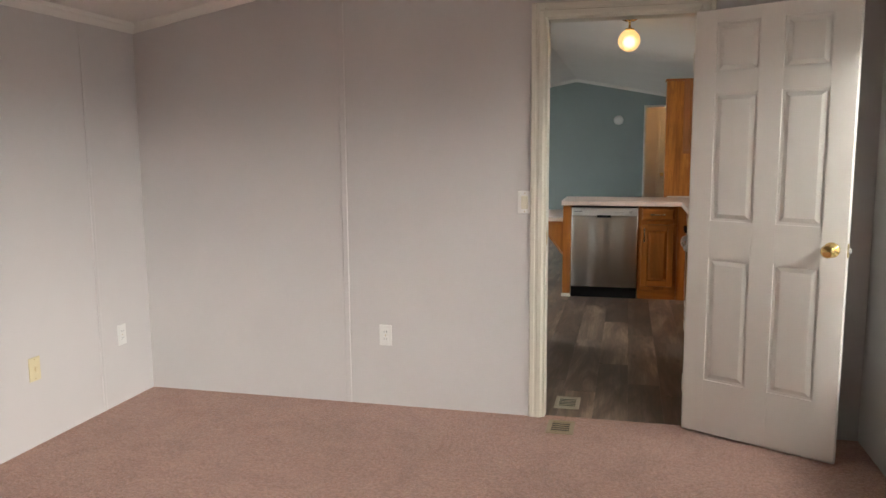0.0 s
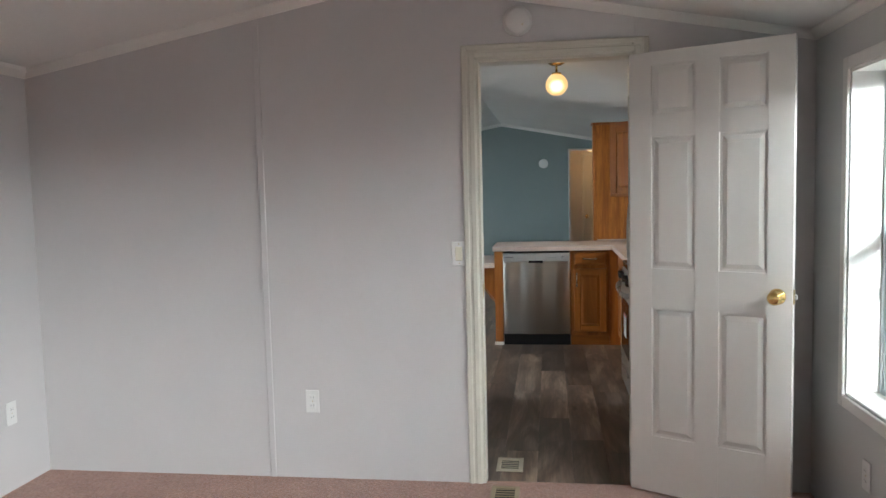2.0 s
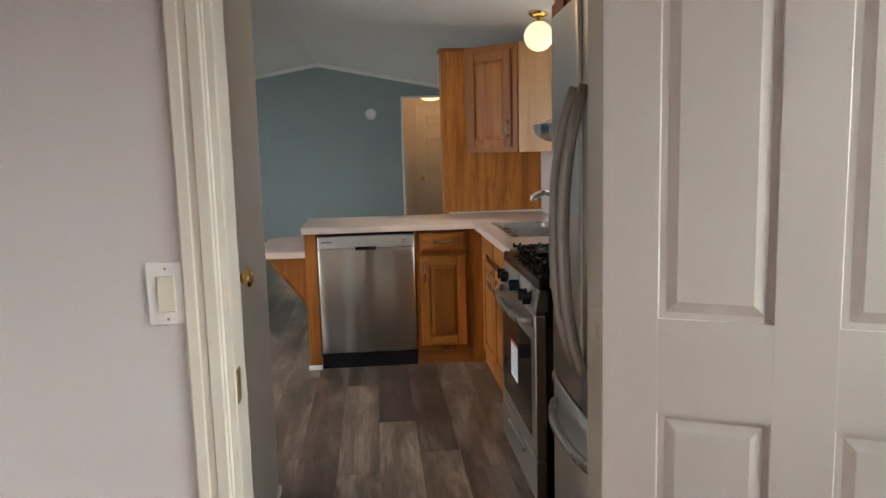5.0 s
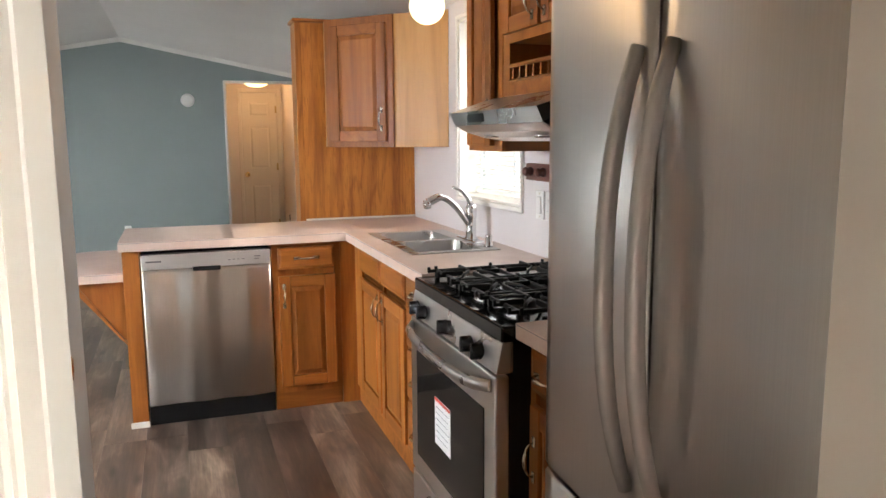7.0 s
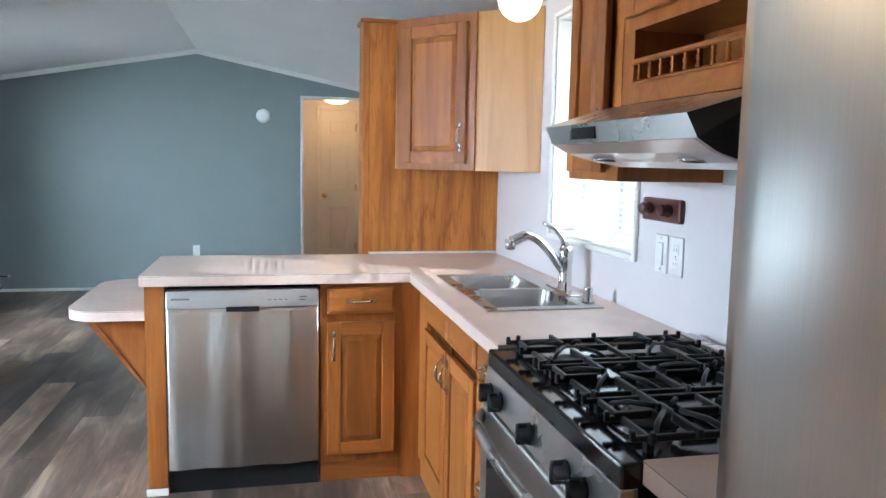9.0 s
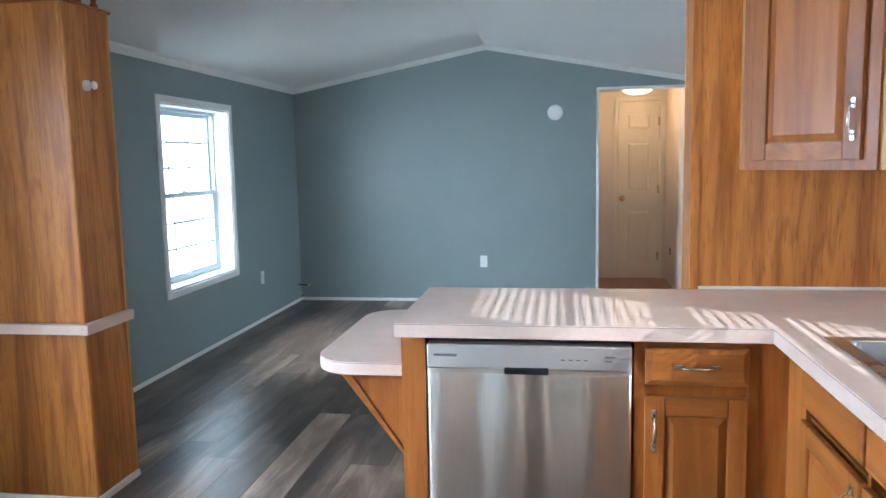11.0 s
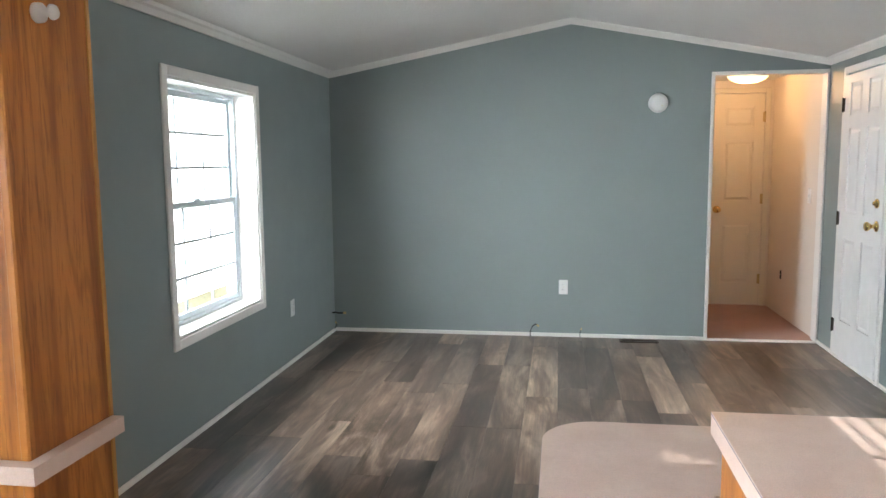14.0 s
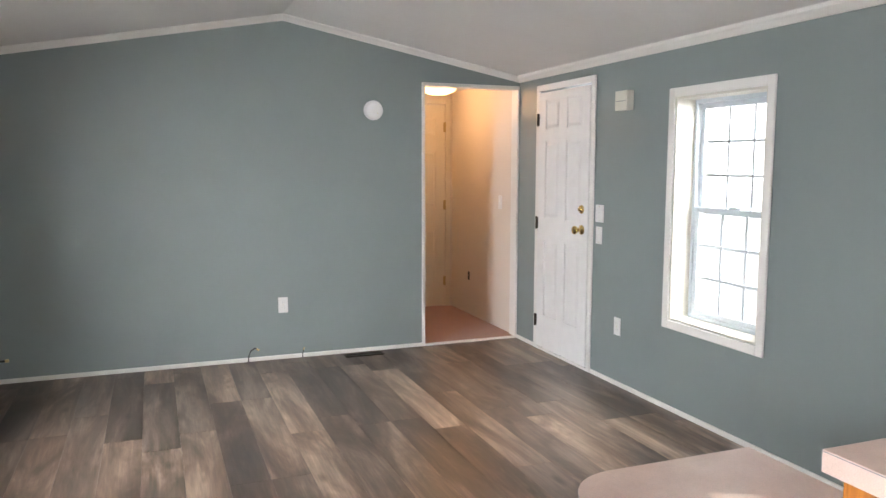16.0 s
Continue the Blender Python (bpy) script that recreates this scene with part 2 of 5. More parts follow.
def translucent(name, colour):
    """Thin plastic that lets daylight glow through."""
    m, n, l, b = shader(name, 0.5)
    b.inputs["Base Color"].default_value = (*colour, 1)
    t = n.new("ShaderNodeBsdfTranslucent")
    t.inputs["Color"].default_value = (*colour, 1)
    mix = n.new("ShaderNodeMixShader")
    mix.inputs[0].default_value = 0.8
    l.new(b.outputs[0], mix.inputs[1])
    l.new(t.outputs[0], mix.inputs[2])
    l.new(mix.outputs[0], n["Material Output"].inputs["Surface"])
    return m


SLAT = translucent("white_blind_slat", (0.92, 0.91, 0.89))
OVEN_GLASS = plain("dark_oven_glass", (0.02, 0.017, 0.015), 0.06)


def laminate():
    m, n, l, b = shader("pinkish_beige_laminate", 0.32)
    p = coords(n, l, (1, 1, 1))
    cloud = ramp(n, l, noise_tex(n, l, p, 9.0, 6.0, 0.65), [(0.3, (0.60, 0.45, 0.38)), (0.7, (0.68, 0.54, 0.47))])
    speck = ramp(n, l, noise_tex(n, l, p, 420.0, 2.0), [(0.35, (0.9, 0.9, 0.9)), (0.65, (1.04, 1.04, 1.04))])
    l.new(blend(n, l, cloud, speck, 1.0, "MULTIPLY"), b.inputs["Base Color"])
    relief(n, l, b, noise_tex(n, l, p, 300.0, 2.0), 0.05, 0.0003)
    return m


def vinyl_plank():
    """Greyed oak planks: each plank takes its own tone; streaks and knots run along it."""
    m, n, l, b = shader("grey_brown_vinyl_plank", 0.36)
    b.inputs["Specular IOR Level"].default_value = 0.75
    info = n.new("ShaderNodeObjectInfo")
    p = coords(n, l, (15, 1.0, 1), False, 40.0)
    streak = noise_tex(n, l, p, 1.0, 6.0, 0.6, 0.9)
    wide = noise_tex(n, l, coords(n, l, (5.5, 1.1, 1), False, 23.0), 1.0, 4.0, 0.6, 1.0)
    fine = noise_tex(n, l, coords(n, l, (160, 7, 1), False, 11.0), 1.0, 3.0)
    base = ramp(n, l, wide, [(0.34, (0.070, 0.047, 0.034)), (0.49, (0.152, 0.106, 0.078)), (0.63, (0.295, 0.224, 0.172))])
    c = blend(n, l, base, ramp(n, l, streak, [(0.32, (0.38, 0.37, 0.37)), (0.5, (0.92, 0.91, 0.90)), (0.68, (1.5, 1.47, 1.44))]), 0.55, "MULTIPLY")
    c = blend(n, l, c, ramp(n, l, fine, [(0.35, (0.66, 0.64, 0.63)), (0.65, (1.14, 1.14, 1.14))]), 0.5, "MULTIPLY")
    tone = ramp(n, l, info.outputs["Random"], [(0.0, (0.46, 0.45, 0.46)), (0.5, (0.85, 0.83, 0.81)), (1.0, (1.45, 1.38, 1.30))])
    c = blend(n, l, c, tone, 1.0, "MULTIPLY")
    knots = n.new("ShaderNodeTexVoronoi")
    knots.inputs["Scale"].default_value = 1.0
    l.new(coords(n, l, (7.0, 2.2, 1), False, 31.0), knots.inputs["Vector"])
    c = blend(n, l, c, ramp(n, l, knots.outputs["Distance"], [(0.05, (0.3, 0.28, 0.26)), (0.17, (1, 1, 1))]), 0.85, "MULTIPLY")
    pale = noise_tex(n, l, coords(n, l, (42, 2.2, 1), False, 17.0), 1.0, 4.0, 0.6, 0.5)
    c = blend(n, l, c, ramp(n, l, pale, [(0.38, (0.62, 0.61, 0.6)), (0.52, (1, 1, 1)), (0.66, (1.35, 1.33, 1.3))]), 0.4, "MULTIPLY")
    l.new(c, b.inputs["Base Color"])
    mr = n.new("ShaderNodeMapRange")
    mr.inputs["To Min"].default_value, mr.inputs["To Max"].default_value = 0.24, 0.40
    l.new(streak, mr.inputs["Value"])
    l.new(mr.outputs[0], b.inputs["Roughness"])
    relief(n, l, b, fine, 0.18, 0.0006)
    return m


def carpet(name, light, dark):
    m, n, l, b = shader(name, 0.95)
    p = coords(n, l, (1, 1, 1))
    tuft = noise_tex(n, l, p, 70.0, 6.0, 0.85)
    sweep = noise_tex(n, l, p, 5.0, 6.0, 0.7, 0.8)
    stain = noise_tex(n, l, p, 1.3, 3.0)
    c = ramp(n, l, tuft, [(0.36, dark), (0.6, light)])
    c = blend(n, l, c, ramp(n, l, sweep, [(0.3, (0.84, 0.82, 0.80)), (0.5, (0.97, 0.96, 0.95)), (0.72, (1.08, 1.07, 1.05))]), 1.0, "MULTIPLY")
    c = blend(n, l, c, ramp(n, l, stain, [(0.32, (0.82, 0.8, 0.78)), (0.5, (1, 1, 1))]), 0.6, "MULTIPLY")
    l.new(c, b.inputs["Base Color"])
    b.inputs["Sheen Weight"].default_value = 0.25
    relief(n, l, b, tuft, 1.0, 0.012)
    return m


def clear_glass():
    m, n, l, b = shader("window_glass", 0.0)
    b.inputs["Transmission Weight"].default_value = 1.0
    b.inputs["IOR"].default_value = 1.03
    b.inputs["Base Color"].default_value = (0.97, 0.99, 0.99, 1)
    return m


LAMINATE = laminate()
PLANK = vinyl_plank()
CARPET = carpet("dusty_pink_carpet", (0.57, 0.34, 0.27), (0.29, 0.15, 0.11))
CARPET_HALL = carpet("rust_pink_carpet", (0.46, 0.24, 0.16), (0.30, 0.14, 0.09))
GLASS = clear_glass()
UNDERLAY = plain("dark_underlay", (0.03, 0.026, 0.023), 0.8)
SIDING = painted("pale_vinyl_siding", (0.62, 0.63, 0.62), 0.6)
SUNBLOCK_METAL = painted("white_sunblock_metal", (0.6, 0.6, 0.58), 0.5)
GROUND = plain("dry_grass_ground", (0.20, 0.19, 0.11), 0.95, 0.0, 0.4)


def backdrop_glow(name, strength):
    """Glowing panel close outside for the overexposed view; noise gives its grey patches."""
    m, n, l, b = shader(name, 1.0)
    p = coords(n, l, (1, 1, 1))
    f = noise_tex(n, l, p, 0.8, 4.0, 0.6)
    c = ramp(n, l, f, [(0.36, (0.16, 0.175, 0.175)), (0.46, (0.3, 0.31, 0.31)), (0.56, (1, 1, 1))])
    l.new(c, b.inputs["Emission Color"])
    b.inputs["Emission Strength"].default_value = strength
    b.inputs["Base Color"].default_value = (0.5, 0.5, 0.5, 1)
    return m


GLOW_EAST = backdrop_glow("glowing_view_panel", 2.4)
# West panel glows more, adding floor sheen and light to the rooms.
GLOW_WEST = backdrop_glow("glowing_view_panel_west", 5.5)


# ---- building tools ----
ORIGIN = {}


def box(bm, x0, x1, y0, y1, z0, z1, bevel=0.0, seg=1):
    """A box between two corners, with optionally rounded edges."""
    r = bmesh.ops.create_cube(bm, size=1.0)
    vs = r["verts"]
    for v in vs:
        v.co = Vector((x0 + (v.co.x + 0.5) * (x1 - x0), y0 + (v.co.y + 0.5) * (y1 - y0), z0 + (v.co.z + 0.5) * (z1 - z0)))
    if bevel:
        es = list({e for v in vs for e in v.link_edges})
        bmesh.ops.bevel(bm, geom=es, offset=bevel, segments=seg, affect="EDGES", profile=0.5)
    return bm


def boxes(*specs, bevel=0.0, seg=1):
    bm = bmesh.new()
    for s in specs:
        box(bm, *s, bevel=bevel, seg=seg)
    return bm


def hexa(bm, pts):
    """A solid from eight corners: four below, four above, each going round the same way."""
    v = [bm.verts.new(p) for p in pts]
    for f in ((3, 2, 1, 0), (4, 5, 6, 7), (0, 1, 5, 4), (1, 2, 6, 5), (2, 3, 7, 6), (3, 0, 4, 7)):
        bm.faces.new([v[i] for i in f])


def wedge_x(bm, x0, x1, y0, y1, z0, top):
    """A stretch of a cross wall, whose top follows the vaulted ceiling (or is level, given a number)."""
    a, b = (top(x0), top(x1)) if callable(top) else (top, top)
    hexa(bm, [(x0, y0, z0), (x1, y0, z0), (x1, y1, z0), (x0, y1, z0), (x0, y0, a), (x1, y0, b), (x1, y1, b), (x0, y1, a)])


def tube(bm, path, radius, sides=10, caps=True, squash=1.0):
    """A round bar along a path; radius may be a list."""
    pts = [Vector(p) for p in path]
    rings = []
    for i, p in enumerate(pts):
        d = (pts[min(i + 1, len(pts) - 1)] - pts[max(i - 1, 0)]).normalized()
        ref = Vector((0, 0, 1)) if abs(d.z) < 0.95 else Vector((1, 0, 0))
        u = d.cross(ref).normalized()
        w = d.cross(u)
        r = radius[i] if isinstance(radius, (list, tuple)) else radius
        rings.append([bm.verts.new(p + (u * math.cos(a) + w * math.sin(a) * squash) * r) for a in [2 * math.pi * k / sides for k in range(sides)]])
    for a, b in zip(rings, rings[1:]):
        for k in range(sides):
            f = bm.faces.new((a[k], a[(k + 1) % sides], b[(k + 1) % sides], b[k]))
            f.smooth = True
    if caps:
        bm.faces.new(rings[0][::-1])
        bm.faces.new(rings[-1])
    return bm


def lathe(bm, profile, centre=(0, 0, 0), axis="z", sides=24):
    """A turned shape from (radius, height) pairs."""
    turn = {"z": Matrix.Identity(3), "x": Euler((0, radians(90), 0)).to_matrix(), "-x": Euler((0, radians(-90), 0)).to_matrix(),
            "-y": Euler((radians(90), 0, 0)).to_matrix(), "y": Euler((radians(-90), 0, 0)).to_matrix()}[axis]
    c = Vector(centre)
    rings = []
    for r, h in profile:
        rings.append([bm.verts.new(c + turn @ Vector((max(r, 1e-4) * math.cos(a), max(r, 1e-4) * math.sin(a), h))) for a in [2 * math.pi * k / sides for k in range(sides)]])
    for a, b in zip(rings, rings[1:]):
        for k in range(sides):
            f = bm.faces.new((a[k], a[(k + 1) % sides], b[(k + 1) % sides], b[k]))
            f.smooth = True
    bm.faces.new(rings[0][::-1])
    bm.faces.new(rings[-1])
    return bm


def field(bm, x0, x1, z0, z1, y, rise, slope):
    """A raised panel on a face that looks towards -y: sloped borders, then a flat field."""
    o = [(x0, z0), (x1, z0), (x1, z1), (x0, z1)]
    s = math.copysign(1, rise)
    i = [(x0 + slope, z0 + slope), (x1 - slope, z0 + slope), (x1 - slope, z1 - slope), (x0 + slope, z1 - slope)]
    va = [bm.verts.new((x, y, z)) for x, z in o]
    vb = [bm.verts.new((x, y - rise, z)) for x, z in i]
    for k in range(4):
        q = [va[k], va[(k + 1) % 4], vb[(k + 1) % 4], vb[k]]
        bm.faces.new(q if s > 0 else q[::-1])
    bm.faces.new(vb if s > 0 else vb[::-1])


def finish(bm, name, material):
    bmesh.ops.recalc_face_normals(bm, faces=bm.faces)
    me = bpy.data.meshes.new(name)
    bm.to_mesh(me)
    bm.free()
    me.materials.append(material)
    return me


def solid(name, bm, material, label="", category="", kind="structure", group=""):
    """A top-level mesh, built in world coordinates."""
    ob = new(name, finish(bm, name, material))
    ORIGIN[ob.name] = Vector((0, 0, 0))
    return tagged(ob, label, category, group, kind)


def thing(name, label, category, place, turn=0.0, group="", kind=""):
    """An Empty at a thing's base, to parent its parts."""
    ob = new(name)
    ob.matrix_basis = pose(*place, 0, 0, turn)
    ob.empty_display_size = 0.05
    ORIGIN[ob.name] = Vector(place)
    return tagged(ob, label, category, group, kind)


def part(name, bm, material, parent, label="", local=False):
    """One mesh under a thing or a part. Built in world coordinates, or in the thing's own (local)."""
    if not local:
        bmesh.ops.translate(bm, verts=bm.verts, vec=-ORIGIN[parent.name])
    ob = new(name, finish(bm, name, material))
    ob.parent = parent
    ORIGIN[ob.name] = ORIGIN[parent.name].copy()
    return tagged(ob, label)


# ---- the shell ----
TH = 0.215


def long_wall(name, x, outward, y0, y1, holes, material, label, top=EAVE + 0.02):
    """A wall along y with openings (ya, yb, za, zb), in one mesh."""
    bm = bmesh.new()
    xa, xb = sorted((x, x + outward * TH))
    ys = sorted({y0, y1, *(h[0] for h in holes), *(h[1] for h in holes)})
    zs = sorted({-0.15, top, *(max(h[2], -0.14) for h in holes), *(h[3] for h in holes)})
    for a, b in zip(ys, ys[1:]):
        for c, d in zip(zs, zs[1:]):
            if not any(h[0] <= a < h[1] and max(h[2], -0.14) <= c < h[3] for h in holes):
                box(bm, xa, xb, a, b, c, d)
    bmesh.ops.remove_doubles(bm, verts=bm.verts, dist=0.0001)
    return solid(name, bm, material, label, "wall")


def cross_wall(name, y0, y1, breaks, holes, material, label, z0=-0.1):
    """A wall across the house up to the vault; holes are (xa, xb, top)."""
    bm = bmesh.new()
    xs = sorted({*breaks, *(h[0] for h in holes), *(h[1] for h in holes)})
    tops = sorted({h[2] for h in holes})
    roof = lambda q: vault(min(max(q, XL), XR))
    for a, b in zip(xs, xs[1:]):
        at = z0
        for t in tops:
            if not any(h[0] <= a < h[1] and h[2] >= t for h in holes):
                wedge_x(bm, a, b, y0, y1, at, t)
            at = t
        wedge_x(bm, a, b, y0, y1, at, roof)
    bmesh.ops.remove_doubles(bm, verts=bm.verts, dist=0.0001)
    return solid(name, bm, material, label, "wall")


BW = (2.45, 3.67, 0.58, 1.87)          # bedroom window opening
BW_ADDED = (-0.95, 0.30, 0.58, 1.87)        # added unseen opening further back, for the rear fill lamp
KW = (6.46, 7.20, 1.09, 1.96)          # kitchen window opening
LW = (9.86, 10.90, 0.535, 1.80)        # living room, left
DWN = (5.80, 6.90, 0.55, 1.82)        # dining space, unseen and guessed from the light there
RW = (9.82, 10.50, 0.53, 1.79)         # living room, right
FD = (11.355, 12.075, 0.0, 1.955)      # front door
long_wall("wall_bedroom_left", XL, -1, YB0, YB, [], WALL_LILAC, "lilac-white panelled bedroom wall")
long_wall("wall_kitchen_left", XL, -1, YB, 8.0, [DWN], WALL_GREY, "pale grey wallboard beside the dining space")
long_wall("wall_living_left", XL, -1, 8.0, YE + 0.1, [LW], WALL_SAGE, "sage green living room wall with one window")
long_wall("wall_bedroom_right", XRB, 1, YB0, YB, [BW_ADDED, BW], WALL_GREY, "pale grey bedroom wall with one window and an added unseen one")
long_wall("wall_kitchen_right", XR, 1, YB + 0.1, YP, [KW], WALL_KITCHEN, "white kitchen wall with a window over the sink")
long_wall("wall_living_right", XR, 1, YP, YE, [RW, FD], WALL_SAGE, "sage green living room wall with window and front door")
long_wall("wall_hall_right", XR, 1, YE, YH + 0.1, [], WALL_WARMED, "hall wall with warm lamplight tinted into its cream colour")

DX0, DX1, DZ = -0.204, 0.515, 2.04       # bedroom doorway
cross_wall("wall_bedroom_partition", YB, YB + 0.1, (XL, RX, XRB), [(DX0, DX1, DZ)], WALL_LILAC, "lilac-white panelled bedroom wall beside the doorway")
cross_wall("wall_bedroom_rear", YB0 - 0.1, YB0, (XL, RX, XRB), [], WALL_LILAC, "plain wall closing the bedroom")
OX0, OX1, OZ = 0.447, 1.235, 2.01      # opening into the hall
cross_wall("wall_living_end", YE, YE + 0.1, (XL - TH, RX, XR), [(OX0, OX1, OZ)], WALL_SAGE, "sage green gable wall at the end of the living room")
bm = bmesh.new()
HD = (0.725, 1.178, 1.985)             # narrow hall door
for xa, xb in ((0.30, HD[0]), (HD[0], HD[1]), (HD[1], XR)):
    if xa != HD[0]:
        box(bm, xa, xb, YH, YH + 0.1, -0.1, HD[2])
    box(bm, xa, xb, YH, YH + 0.1, HD[2], 2.2)
bmesh.ops.remove_doubles(bm, verts=bm.verts, dist=0.0001)
solid("wall_hall_end", bm, WALL_WARMED, "cream-tinted wall at the end of the hall", "wall")
solid("wall_hall_left", boxes((0.30, 0.42, YE + 0.1, YH, -0.1, 2.2)), WALL_WARMED, "cream-tinted side wall of the hall", "wall")
solid("ceiling_hall", boxes((0.30, XR + TH, YE + 0.1, YH + 0.1, 2.10, 2.2)), CEILING, "flat white hall ceiling", "ceiling")

# closet block that narrows the passage behind the bedroom door
CX, CY1 = -0.362, 5.66
CDA, CDB = 4.36, 4.96
bm = bmesh.new()
for ya, yb in ((YB + 0.1, CDA), (CDA, CDB), (CDB, CY1)):
    if ya != CDA:
        box(bm, CX - 0.1, CX, ya, yb, -0.1, 1.99)
    box(bm, CX - 0.1, CX, ya, yb, 1.99, vault(CX) - 0.005)
bmesh.ops.remove_doubles(bm, verts=bm.verts, dist=0.0001)
solid("wall_passage", bm, WALL_GREY, "pale grey wall of the passage with a closet door", "wall")
bm = bmesh.new()
wedge_x(bm, XL, RX, CY1 - 0.1, CY1, -0.1, vault)
wedge_x(bm, RX, CX - 0.1, CY1 - 0.1, CY1, -0.1, vault)
solid("wall_closet_end", bm, WALL_GREY, "pale grey wall of the closet block", "wall")

# vaulted ceiling
bm = bmesh.new()
for x0, x1 in ((XL - TH, RX), (RX, XR + TH)):
    a, b = vault(x0), vault(x1)
    y0, y1 = YB0 - 0.1, YE + 0.1
    hexa(bm, [(x0, y0, a), (x1, y0, b), (x1, y1, b), (x0, y1, a), (x0, y0, a + 0.15), (x1, y0, b + 0.15), (x1, y1, b + 0.15), (x0, y1, a + 0.15)])
solid("ceiling", bm, CEILING, "white textured vaulted ceiling with a low ridge", "ceiling")


def crown_profile(s):
    return [(0, 0), (0.010 * s, 0), (0.015 * s, 0.008), (0.026 * s, 0.024), (0.038 * s, 0.034), (0.044 * s, 0.056), (0, 0.056)]


def moulding(bm, a, b, inward, profile):
    """A strip of the profile (inward, up) from a to b, hung by its top edge."""
    a, b, w = Vector(a), Vector(b), Vector(inward)
    top = max(q[1] for q in profile) - 0.012
    ra = [bm.verts.new(a + w * p + Vector((0, 0, q - top))) for p, q in profile]
    rb = [bm.verts.new(b + w * p + Vector((0, 0, q - top))) for p, q in profile]
    k = len(profile)
    for i in range(k):
        bm.faces.new((ra[i], ra[(i + 1) % k], rb[(i + 1) % k], rb[i]))
    bm.faces.new(ra)
    bm.faces.new(rb[::-1])


def crown(name, segs, label):
    bm = bmesh.new()
    for a, b, w in segs:
        moulding(bm, a, b, w, crown_profile(1.0))
    return solid(name, bm, TRIM, label, "trim")


crown("trim_living_left", [((XL, 8.2, EAVE), (XL, YE, EAVE), (1, 0, 0))], "white crown moulding along the sage wall")
crown("trim_living_right", [((XR, YP + 0.1, EAVE), (XR, YE, EAVE), (-1, 0, 0))], "white crown moulding along the sage wall")
crown("trim_living_end", [((XL, YE, EAVE), (RX, YE, RIDGE), (0, -1, 0)), ((RX, YE, RIDGE), (XR, YE, EAVE), (0, -1, 0))], "white crown moulding up the gable")
crown("trim_bedroom_left", [((XL, YB0, EAVE), (XL, YB, EAVE), (1, 0, 0))], "white crown moulding in the bedroom")
crown("trim_bedroom_right", [((XRB, YB0, EAVE), (XRB, YB, EAVE), (-1, 0, 0))], "white crown moulding in the bedroom")
crown("trim_bedroom_partition", [((XL, YB, EAVE), (RX, YB, RIDGE), (0, -1, 0)), ((RX, YB, RIDGE), (XRB, YB, EAVE), (0, -1, 0))], "white crown moulding up the bedroom gable")
crown("trim_kitchen_right", [((XR, YB + 0.1, EAVE), (XR, YP, EAVE), (-1, 0, 0))], "white crown moulding in the kitchen")
crown("trim_kitchen_left", [((XL, CY1, EAVE), (XL, 7.9, EAVE), (1, 0, 0))], "white crown moulding in the dining space")

BASE = 0.03


def skirting(name, specs, label="narrow white baseboard on the floor"):
    bm = bmesh.new()
    for s in specs:
        box(bm, *s, bevel=0.004)
    return solid(name, bm, TRIM, label, "baseboard")


skirting("baseboard_living_left", [(XL, XL + 0.012, 8.22, YE, 0, BASE)])
skirting("baseboard_living_end", [(XL + 0.012, OX0 - 0.02, YE - 0.012, YE, 0, BASE)])
skirting("baseboard_living_right", [(XR - 0.012, XR, YP + 0.1, FD[0] - 0.05, 0, BASE), (XR - 0.012, XR, FD[1] + 0.05, YE, 0, BASE)])
skirting("baseboard_kitchen_left", [(XL, XL + 0.012, CY1, 7.88, 0, BASE)])
skirting("baseboard_passage", [(CX, CX + 0.012, CDB + 0.06, CY1, 0, BASE)])

# floors
solid("floor_bedroom", boxes((XL, XRB, YB0, YB + 0.03, -0.05, 0.012)), CARPET, "worn dusty pink bedroom carpet", "carpet")
solid("floor_hall", boxes((0.30, XR, YE + 0.015, YH + 0.1, -0.05, 0.012)), CARPET_HALL, "rust pink hall carpet", "carpet")
floor = solid("floor", boxes((XL, XR, YB + 0.03, YE + 0.015, -0.06, -0.004)), UNDERLAY, "grey-brown vinyl plank floor", "floor")
solid("trim_hall_threshold", boxes((OX0, OX1, YE - 0.012, YE + 0.03, -0.002, 0.014), bevel=0.005), TRIM, "pale strip between plank floor and carpet", "trim")


def casing(name, axis, plane, out, a0, a1, z0, z1, width, depth, material, label, sill=False, parent=None):
    """Flat trim round an opening on a wall's face: three or four boards."""
    bm = bmesh.new()
    lo, hi = sorted((plane, plane + out * depth))
    def b(u0, u1, w0, w1):
        if axis == "y":
            box(bm, lo, hi, u0, u1, w0, w1, bevel=0.004)
        else:
            box(bm, u0, u1, lo, hi, w0, w1, bevel=0.004)
    b(a0 - width, a0, z0 - (width if sill else 0), z1 + width)
    b(a1, a1 + width, z0 - (width if sill else 0), z1 + width)
    b(a0, a1, z1, z1 + width)
    if sill:
        b(a0, a1, z0 - width, z0)
    if parent:
        return part("casing", bm, material, parent)
    return solid(name, bm, material, label, "trim")


